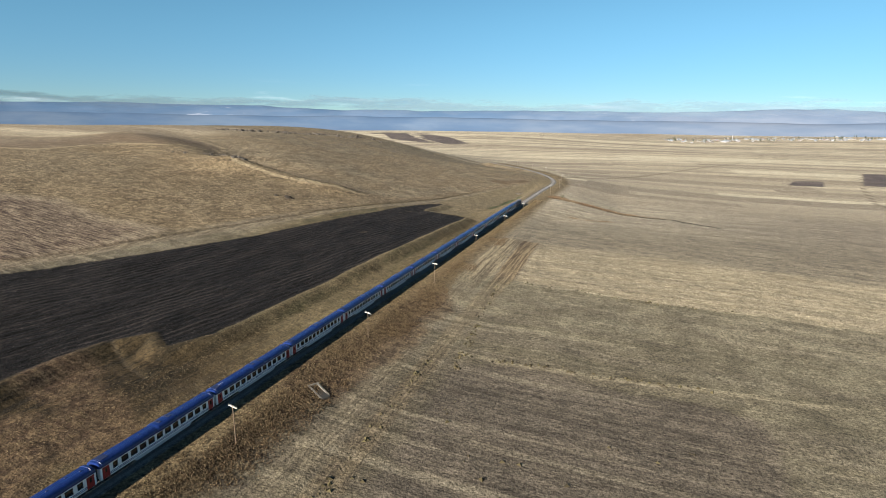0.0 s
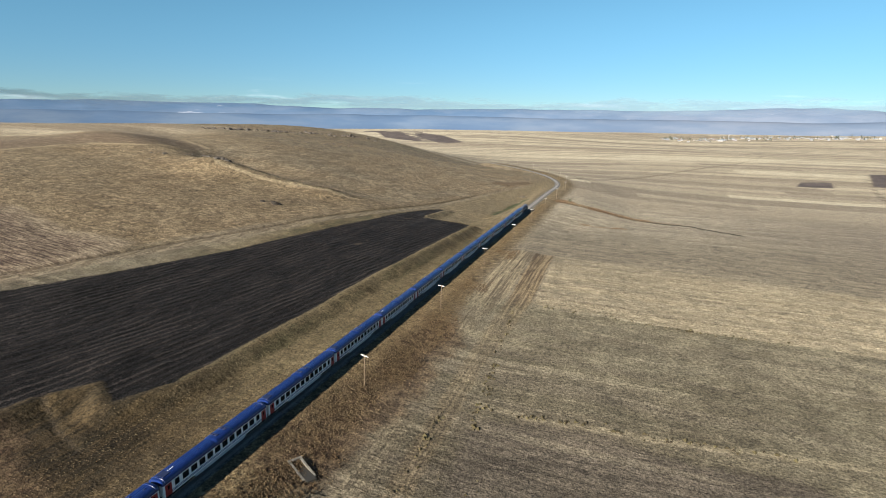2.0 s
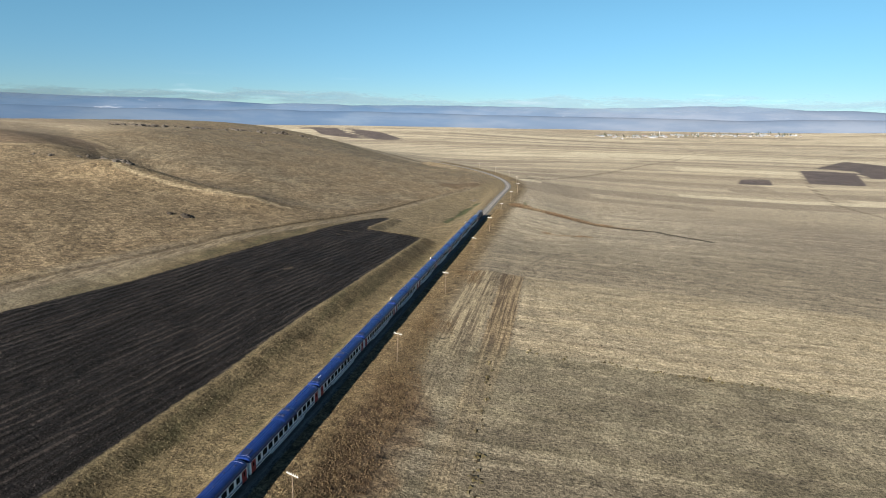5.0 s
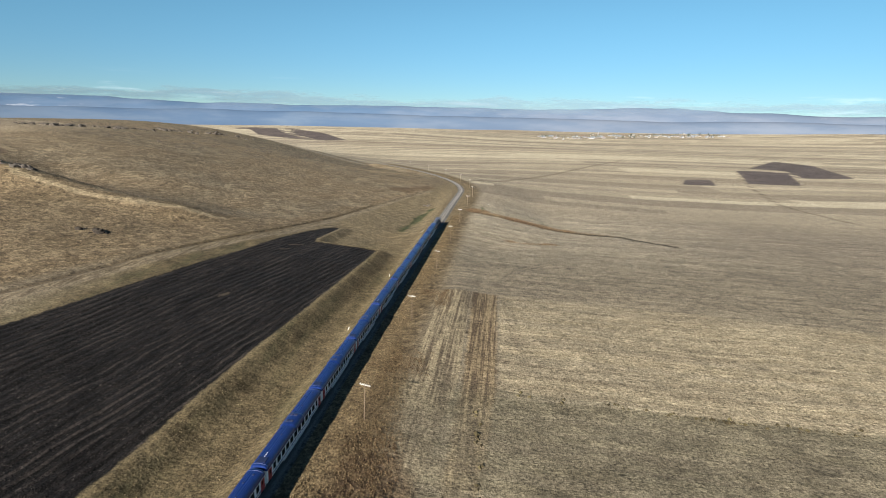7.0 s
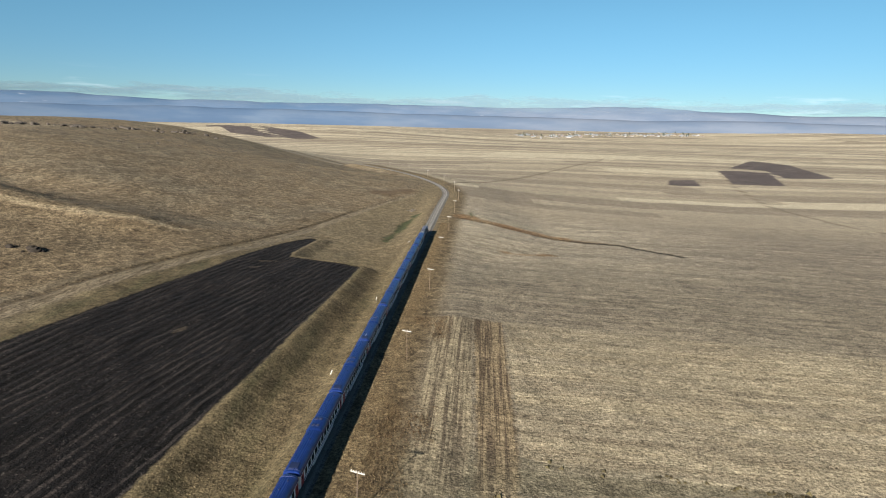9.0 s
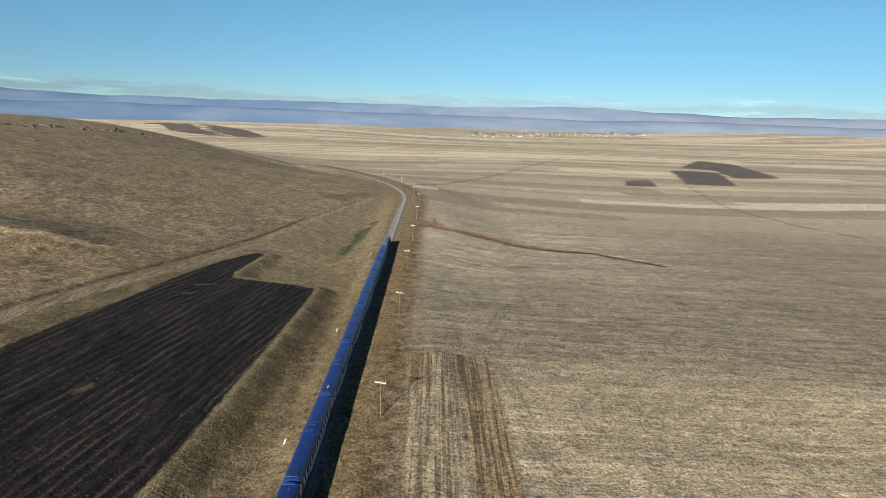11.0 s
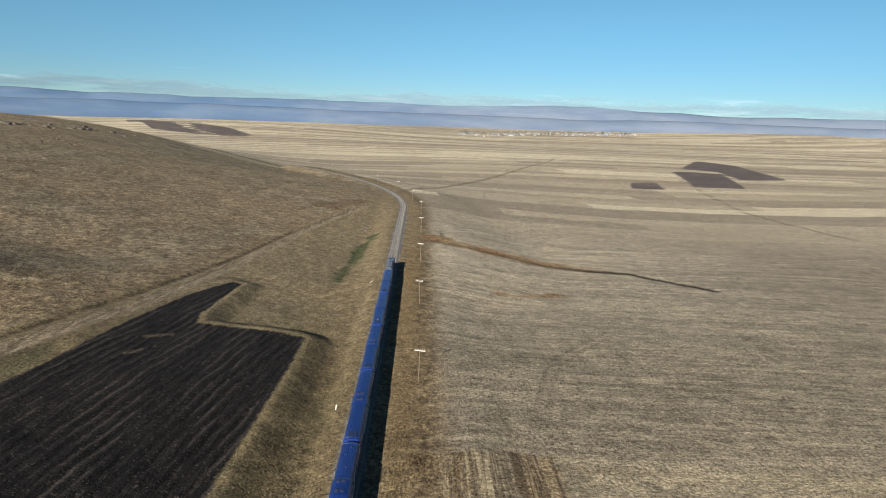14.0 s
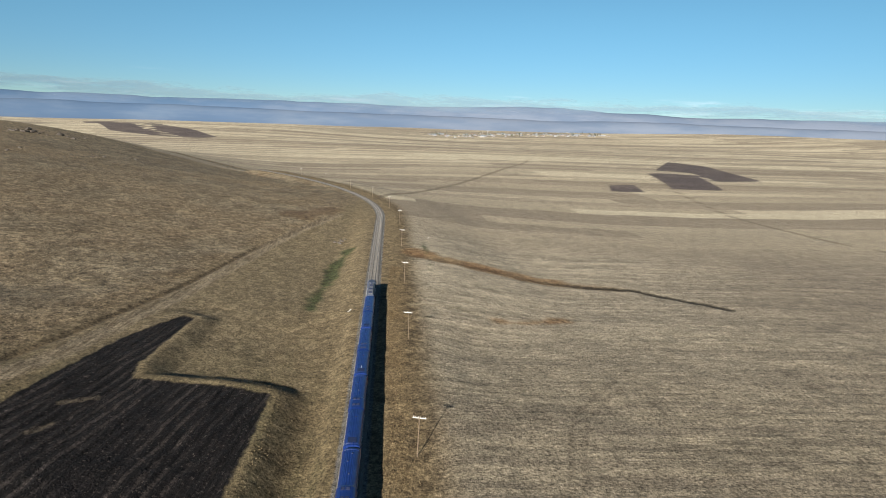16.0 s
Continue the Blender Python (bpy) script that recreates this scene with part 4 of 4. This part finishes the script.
def make_pole():
    pole = thing("telegraph_pole", Matrix(), "slim weathered telegraph pole with white crossarm", "telegraph pole", "poles along the railway")
    part("post", rod((0, 0, -0.6), (0, 0, 8.4), 0.12, 0.085, 10), POLE_WOOD, pole)
    arm = part("crossarm", box((-1.3, -0.07, 8.0), (1.3, 0.07, 8.16), 0.02), PALE, pole, "white painted crossarm")
    for k in range(6):
        x = -1.15 + k * 0.46
        ins = rod((x, 0, 8.15), (x, 0, 8.29), 0.03, n=6)
        add_rod(ins, (x, 0, 8.27), (x, 0, 8.41), 0.075, 0.05, 8)
        part("insulator", ins, PALE, arm)
    part("brace", rod((-0.6, 0.05, 8.02), (0, 0.1, 7.45), 0.025, n=6), POLE_WOOD, pole)
    part("brace", rod((0.6, 0.05, 8.02), (0, 0.1, 7.45), 0.025, n=6), POLE_WOOD, pole)
    return pole


def surface(x, y):
    return float(relief(np.array([float(x)]), np.array([float(y)]))[0])


POLE_YS = (22, 84, 145.5, 206, 267.5, 330.5, 389, 446, 511, 574)
first_pole = make_pole()
for k, y in enumerate(POLE_YS):
    x = -72.6 - 1.8 * min(1, y / 200)
    lean = (0.6, -1.2, 0.9, 1.8, -0.8, 1.4, -2.0, 0.7, 1.1, -0.9)[k]
    m = pose(x, y, surface(x, y), 0, lean, (-16, -14, -18, -15, -17, -13, -18, -15, -14, -16)[k])
    if k:
        copy_thing(first_pole, m)
    else:
        first_pole.matrix_world = m

# far poles along the curve
for y in (640, 700, 755, 805, 850):
    x = float(rail_x(y)) + 9
    copy_thing(first_pole, pose(x, y, surface(x, y), 0, 0.5, 20))


# ---- culvert ----
MOSSY = worn("stained_concrete", (0.16, 0.147, 0.127), 0.95, 0, 0.4, 1.2, 0.2, 0.03)


def make_culvert(x, y, turn):
    z = surface(x, y)
    c = thing("culvert", pose(x, y, z, 0, 0, turn), "open concrete culvert mouth in the grassy embankment", "culvert")
    for s in (-1, 1):
        wing = loft([[(s * 0.95, a, -1.2), (s * 1.35, a, -1.2), (s * 1.35, a, h), (s * 0.95, a, h)] for a, h in ((-2.6, 0.1), (0.0, 0.35), (3.4, 0.75))])
        part("wing_wall", wing, MOSSY, c, "stained concrete wing wall")
    part("head_wall", box((-1.5, 3.4, -1.2), (1.5, 3.9, 0.9), 0.05), MOSSY, c)
    # added dark slab: paints the shade of the open mouth above the uncut ground
    part("shade_slab", box((-0.95, -3.6, -1.2), (0.95, 3.4, 0.14), 0.02), worn("culvert_shade_dark", (0.03, 0.027, 0.022), 0.6), c, "dark slab standing in for the shade inside the culvert")
    return c


make_culvert(-69.8, 110.8, 58)

# ---- boulders on the hill ----
STONE = worn("lichen_grey_stone", (0.085, 0.073, 0.062), 0.95, 0, 0.45, 0.6, 0.2, 0.06)


def boulder_mesh(seed, stone=STONE):
    rng = random.Random(seed)
    bm = bmesh.new()
    bmesh.ops.create_icosphere(bm, subdivisions=2, radius=1)
    sx, sy, sz = rng.uniform(0.8, 1.4), rng.uniform(0.7, 1.1), rng.uniform(0.45, 0.75)
    for v in bm.verts:
        k = 1 + 0.35 * noise.noise(v.co * 1.3 + Vector((seed * 7.1, 0, 0))) + 0.15 * noise.noise(v.co * 3.1)
        v.co = Vector((v.co.x * sx, v.co.y * sy, v.co.z * sz)) * k
    me = bpy.data.meshes.new("boulder")
    bm.to_mesh(me)
    bm.free()
    me.materials.append(stone)
    return me


BOULDERS = [boulder_mesh(k) for k in range(5)]
# darker stone for the outcrop above the track
DARK_STONE = worn("dark_brown_stone", (0.035, 0.028, 0.022), 0.95, 0, 0.45, 0.6, 0.2, 0.06)
DARK_BOULDERS = [boulder_mesh(k, DARK_STONE) for k in range(5, 8)]


def boulders(count, places, size, spread_x, spread_y, seed, group, shapes=BOULDERS):
    rng = random.Random(seed)
    for _ in range(count):
        u = rng.random() * (len(places) - 1)
        (ax, ay), (bx, by) = places[int(u)], places[min(int(u) + 1, len(places) - 1)]
        f = u - int(u)
        x, y = ax + (bx - ax) * f + rng.gauss(0, spread_x), ay + (by - ay) * f + rng.gauss(0, spread_y)
        r = size * rng.uniform(0.4, 1.25)
        ob = new("boulder", rng.choice(shapes))
        ob.matrix_world = pose(x, y, surface(x, y) + r * 0.1, rng.uniform(-15, 15), rng.uniform(-15, 15), rng.uniform(0, 360)) @ Matrix.Scale(r, 4)
        tagged(ob, "weathered grey boulder half sunk in dry pasture", "boulder", group)


boulders(18, [(-306, 368), (-290, 362)], 1.9, 2.5, 1.5, 1, "outcrop on the spur")
boulders(12, [(-219, 312), (-212, 313)], 1.5, 1.5, 0.8, 2, "outcrop above the track", DARK_BOULDERS)
boulders(90, [(-530, 610), (-490, 690), (-480, 770), (-450, 850), (-400, 905)], 2.6, 7, 9, 3, "rocks along the hilltop")
boulders(40, [(-380, 590), (-360, 690), (-330, 780)], 1.3, 16, 22, 4, "stones on the slope")
boulders(16, [(-340, 420), (-330, 380), (-360, 340)], 1.3, 9, 9, 6, "stones on the spur")
boulders(8, [(-110, 528), (-104, 540)], 0.8, 2, 3, 5, "stones by the pool")

# ---- village far across the plain ----
WALLS = [worn("limewashed_wall", (0.25, 0.25, 0.26), 0.9, 0, 0.1, 0.2), worn("ochre_wall", (0.2, 0.175, 0.14), 0.9, 0, 0.15, 0.2), worn("grey_stone_wall", (0.13, 0.13, 0.137), 0.9, 0, 0.15, 0.2)]
ROOFS = [worn("zinc_roof", (0.165, 0.185, 0.205), 0.7, 0.0, 0.15, 0.2), worn("rusty_roof", (0.17, 0.095, 0.07), 0.8, 0, 0.2, 0.2), worn("earth_roof", (0.13, 0.11, 0.09), 0.95, 0, 0.2, 0.2)]


def make_house(w, d, h, wall, roof_mat):
    house = thing("village_house", Matrix(), "small low village house with a pitched metal roof", "house", "houses of the far village")
    part("wall", box((-w / 2, -d / 2, -2), (w / 2, d / 2, h), 0.05), wall, house)
    part("roof", loft([[(x, -d / 2 - 0.4, h), (x, d / 2 + 0.4, h), (x, 0, h + d * 0.32)] for x in (-w / 2 - 0.4, w / 2 + 0.4)]), roof_mat, house)
    for k in (-0.25, 0.25):
        part("window", box((w * k - 0.6, -d / 2 - 0.05, 1.0), (w * k + 0.6, -d / 2 + 0.05, 2.2)), GLASS, house)
    part("door", box((-0.6, -d / 2 - 0.06, 0), (0.6, -d / 2 + 0.06, 2.1)), POLE_WOOD, house)
    return house


BARK = worn("tree_bark", (0.10, 0.08, 0.065), 0.95, 0, 0.3, 2)
LEAF = worn("dull_winter_foliage", (0.045, 0.055, 0.035), 0.9, 0, 0.4, 1)


def make_tree():
    tree = thing("poplar_tree", Matrix(), "dull green poplar standing among the village houses", "tree", "trees of the far village")
    t = rod((0, 0, -1), (0, 0, 9), 0.35, 0.1, 7)
    rng = random.Random(5)
    c = bmesh.new()
    for k in range(46):
        z = rng.uniform(2.5, 11)
        r = 2.3 * (1 - abs(z - 6) / 7)
        a = rng.uniform(0, 6.28)
        q = Vector((math.cos(a) * r * rng.random(), math.sin(a) * r * rng.random(), z))
        bmesh.ops.create_icosphere(c, subdivisions=1, radius=rng.uniform(0.35, 0.8), matrix=Matrix.Translation(q) @ Matrix.Diagonal((1, 1, rng.uniform(0.7, 1.4), 1)))
        if k % 6 == 0:
            add_rod(t, (0, 0, z * 0.7), q, 0.09, 0.03, 5)
    part("trunk", t, BARK, tree)
    part("crown", c, LEAF, tree)
    return tree


kinds = [make_house(14, 9, 3.6, WALLS[0], ROOFS[0]), make_house(11, 8, 3.2, WALLS[0], ROOFS[1]), make_house(16, 10, 3.4, WALLS[1], ROOFS[0]), make_house(12, 9, 3.0, WALLS[2], ROOFS[2]), make_house(24, 12, 5.0, WALLS[0], ROOFS[0])]
trees = make_tree()
rng = random.Random(21)
spots = []
for k in range(150):
    u = rng.random()
    x = 125 + 1080 * u + rng.gauss(0, 25)
    y = 3230 + 560 * u + rng.gauss(0, 110) - 50 * math.sin(u * 9)
    spots.append((x, y))
for k, (x, y) in enumerate(spots):
    m = pose(x, y, surface(x, y), 0, 0, rng.choice((0, 12, 90, 80, -20)) + rng.uniform(-8, 8))
    if k < 5:
        kinds[k].matrix_world = m
    else:
        copy_thing(kinds[rng.choice((0, 0, 0, 1, 2, 2, 3, 3, 4))], m)
for k in range(120):
    u = rng.random() ** (0.6 if k % 2 else 1.6)
    x, y = 120 + 1090 * u + rng.gauss(0, 20), 3210 + 560 * u + rng.gauss(0, 120)
    m = pose(x, y, surface(x, y), 0, 0, rng.uniform(0, 360)) @ Matrix.Scale(rng.uniform(0.8, 1.5), 4)
    if k == 0:
        trees.matrix_world = pose(x, y, surface(x, y))
    else:
        t = copy_thing(trees, m)
        t.scale = m.to_scale()


def make_tower(x, y, h, label):
    t = thing("minaret", pose(x, y, surface(x, y)), label, "minaret")
    part("shaft", rod((0, 0, -2), (0, 0, h * 0.8), 2.0, 1.5, 12), WALLS[0], t)
    part("gallery", rod((0, 0, h * 0.62), (0, 0, h * 0.66), 2.6, 2.6, 12), WALLS[0], t)
    part("spire", rod((0, 0, h * 0.8), (0, 0, h), 1.6, 0.05, 12), ROOFS[0], t)


make_tower(455, 3420, 34, "slender white minaret above the far village roofs")
for k in range(22):
    x, y = -1940 + rng.gauss(0, 95), 2800 + rng.gauss(0, 50)
    copy_thing(kinds[rng.choice((0, 2, 4))], pose(x, y, surface(x, y), 0, 0, rng.uniform(0, 180)))
make_tower(-2030, 2790, 30, "white tower among houses on the far plateau")


# ---- loose growth and clods ----
def straw_material(name, a, b, c3):
    m = Mat(name, 0.95, 0, 0.1)
    r = m.node("NewGeometry").outputs["Random Per Island"]
    c = m.mix(m.ramp(r, 0.0, 0.5), a, b)
    m.color(m.mix(1.0, m.mix(m.ramp(r, 0.6, 1.0), c, c3), (0.65, 0.65, 0.65), "MULTIPLY"))
    return m.m


def scatter(count, seed, x_range, y_range, keep):
    g = np.random.default_rng(seed)
    x = g.uniform(*x_range, count)
    y = g.uniform(*y_range, count)
    k = keep(x, y) > g.random(count)
    return x[k], y[k], g


def tufts(name, label, x, y, g, size, mat, blades=4):
    n = len(x)
    z = relief(x, y)
    X, Y, Z = (np.repeat(v, blades) for v in (x, y, z))
    s = np.repeat(size * g.uniform(0.5, 1.4, n), blades)
    a = g.uniform(0, 2 * np.pi, n * blades)
    lean = g.uniform(0.2, 0.9, n * blades)
    w = s * g.uniform(0.12, 0.3, n * blades)
    ca, sa = np.cos(a), np.sin(a)
    p0 = np.stack([X - sa * w * 0.5, Y + ca * w * 0.5, Z - 0.05], -1)
    p1 = np.stack([X + sa * w * 0.5, Y - ca * w * 0.5, Z - 0.05], -1)
    p2 = np.stack([X + ca * lean * s * 0.5 + sa * w * 0.3, Y + sa * lean * s * 0.5 - ca * w * 0.3, Z + s * 0.7], -1)
    p3 = np.stack([X + ca * lean * s, Y + sa * lean * s, Z + s * g.uniform(0.6, 1.0, n * blades)], -1)
    v = np.stack([p0, p1, p2, p3], 1).reshape(-1, 3)
    me = bpy.data.meshes.new(name)
    f = np.arange(len(v)).reshape(-1, 4)
    me.from_pydata(v.tolist(), [], f.tolist())
    me.materials.append(mat)
    ob = new(name, me)
    return tagged(ob, label, "grass", kind="stuff")


def clods(name, label, x, y, g, size, mat, cat="clods"):
    n = len(x)
    z = relief(x, y)
    s = size * g.uniform(0.4, 1.5, n)
    base = np.array([(1, 0, 0), (-0.4, 0.9, 0), (-0.5, -0.8, 0), (0.1, 0.1, 0.7), (0.05, -0.05, -0.5)])
    a = g.uniform(0, 6.28, n)
    ca, sa = np.cos(a)[:, None], np.sin(a)[:, None]
    jit = 1 + 0.4 * (g.random((n, 5, 3)) - 0.5)
    b = base[None] * jit
    v = np.stack([b[..., 0] * ca - b[..., 1] * sa, b[..., 0] * sa + b[..., 1] * ca, b[..., 2]], -1) * s[:, None, None]
    v = v + np.stack([x, y, z], -1)[:, None]
    f = (np.array([(0, 1, 3), (1, 2, 3), (2, 0, 3), (1, 0, 4), (2, 1, 4), (0, 2, 4)])[None] + 5 * np.arange(n)[:, None, None]).reshape(-1, 3)
    me = bpy.data.meshes.new(name)
    me.from_pydata(v.reshape(-1, 3).tolist(), [], f.tolist())
    me.materials.append(mat)
    return tagged(new(name, me), label, cat, kind="stuff")


DRY = straw_material("dry_grass_blades", (0.06, 0.042, 0.024), (0.15, 0.108, 0.06), (0.31, 0.235, 0.135))
BANK = straw_material("bank_grass_blades", (0.12, 0.09, 0.05), (0.23, 0.178, 0.10), (0.37, 0.295, 0.175))
RUSSET = straw_material("russet_weeds", (0.055, 0.036, 0.022), (0.125, 0.084, 0.047), (0.27, 0.195, 0.11))
x, y, g = scatter(150000, 31, (-84, -58), (25, 470), lambda x, y: smooth((rail_side(x, y) - 5.2) / 1.5) * (1 - smooth((rail_side(x, y) - 7 - 8 * (1 - smooth((y - 200) / 70))) / 7)) * (0.6 + 0.4 * lumps(x, y, 6, 30)))
tufts("dry_grass", "long straw-coloured grass on the railway embankment", x, y, g, 0.32, DRY, 3)
x, y, g = scatter(40000, 32, (-82, -58), (25, 300), lambda x, y: smooth((rail_side(x, y) - 8) / 4) * (1 - smooth((rail_side(x, y) - 19) / 5)) * smooth(0.3 + lumps(x, y, 13, 33)))
tufts("russet_weeds", "russet weeds on the lower embankment", x, y, g, 0.36, RUSSET)
x, y, g = scatter(26000, 34, (-122, -90), (40, 420), lambda x, y: (outline_distance(x, y, DARK) < -0.3) * (0.15 + 0.85 * np.exp(-((x + 109.5 - 0.02 * (y - 240)) / 4.5) ** 2)))
tufts("bank_grass", "short dry grass on the field bank", x, y, g, 0.22, BANK)
PASTURE = straw_material("pasture_tufts", (0.12, 0.088, 0.052), (0.22, 0.165, 0.10), (0.38, 0.295, 0.185))
HILLSIDE = [(-118, 600), (-146, 500), (-160, 420), (-178, 335), (-200, 255), (-216, 190), (-330, 190), (-420, 400), (-420, 760), (-150, 780)]
x, y, g = scatter(110000, 41, (-420, -105), (190, 780), lambda x, y: smooth(outline_distance(x, y, HILLSIDE) / 6) * (0.6 + 0.4 * lumps(x, y, 17, 42)))
tufts("pasture_grass", "sparse dry tufts on the hill pasture", x, y, g, 0.36, PASTURE, 2)
SOIL = straw_material("soil_clods", (0.006, 0.005, 0.005), (0.012, 0.010, 0.010), (0.06, 0.05, 0.046))
x, y, g = scatter(90000, 35, (-215, -104), (60, 405), lambda x, y: smooth(outline_distance(x, y, DARK) / 1.5) * (0.55 + 0.45 * lumps(x, y, 14, 36)))
clods("soil_clods", "dark clods turned up by the plough", x, y, g, 0.15, SOIL)
WEED = straw_material("dark_weed_clumps", (0.05, 0.04, 0.025), (0.08, 0.065, 0.035), (0.12, 0.10, 0.05))
x, y, g = scatter(900, 37, (-48, 30), (60, 126), lambda x, y: 0.22 * smooth(lumps(x, y, 9, 38) * 2 - 0.3) + 0.02)
edges = [((-51, 216), (-44, 138)), ((-47, 227), (40, 224)), ((-46, 150), (24, 156)), ((-53, 150), (-50, 60))]
ex, ey = [], []
for (ax, ay), (bx, by) in edges:
    u = g.random(70)
    ex.append(ax + (bx - ax) * u + g.normal(0, 0.7, 70))
    ey.append(ay + (by - ay) * u + g.normal(0, 0.7, 70))
x, y = np.concatenate([x] + ex), np.concatenate([y] + ey)
clods("weed_clumps", "dark weed clumps scattered over the fallow field", x, y, g, 0.55, WEED, "weeds")


# ---- small things by the line ----
def make_marker(x, y, lean, turn):
    p = thing("marker_post", pose(x, y, surface(x, y), 0, lean, turn), "leaning white concrete marker post beside the ballast", "marker post", "posts beside the railway")
    part("shaft", box((-0.11, -0.11, -0.4), (0.11, 0.11, 1.1), 0.03), PALE, p)
    part("cap", box((-0.15, -0.15, 1.1), (0.15, 0.15, 1.2), 0.03), PALE, p)


for x, y, lean, turn in ((-93.5, 414, 62, 40), (-92.8, 258, 20, 10), (-92.4, 318, 8, 0), (-60, 537, 75, 20)):
    make_marker(x, y, lean, turn)

# concrete sleepers on the open line ahead of the train
def sleeper_points(y):
    p, h = rail_frame(y)
    return Matrix.Translation(p + Vector((0, 0, -0.2))) @ Matrix.Rotation(h, 4, "Z")


sleeper_mesh = bpy.data.meshes.new("sleeper")
sb = loft([[(x, -0.14, -0.12), (x, 0.14, -0.12), (x, 0.10, h), (x, -0.10, h)] for x, h in ((-1.25, 0.05), (-0.5, 0.05), (0, 0.02), (0.5, 0.05), (1.25, 0.05))])
sb.to_mesh(sleeper_mesh)
sb.free()
sleeper_mesh.materials.append(CONCRETE)
for k in range(300):
    ob = new("sleeper", sleeper_mesh)
    ob.parent = track
    ob.matrix_world = sleeper_points(438.0 + k * 0.62)
verts, faces = [], []
base_v = [v.co.copy() for v in sleeper_mesh.vertices]
base_f = [tuple(f.vertices) for f in sleeper_mesh.polygons]
for k in range(300, 760):
    m = sleeper_points(438.0 + k * 0.62)
    n0 = len(verts)
    verts += [tuple(m @ v) for v in base_v]
    faces += [tuple(i + n0 for i in f) for f in base_f]
far_mesh = bpy.data.meshes.new("far_sleepers")
far_mesh.from_pydata(verts, [], faces)
far_mesh.materials.append(CONCRETE)
far_ob = new("far_sleepers", far_mesh)
far_ob.parent = track
tagged(far_ob, "row of far concrete sleepers", kind="stuff")
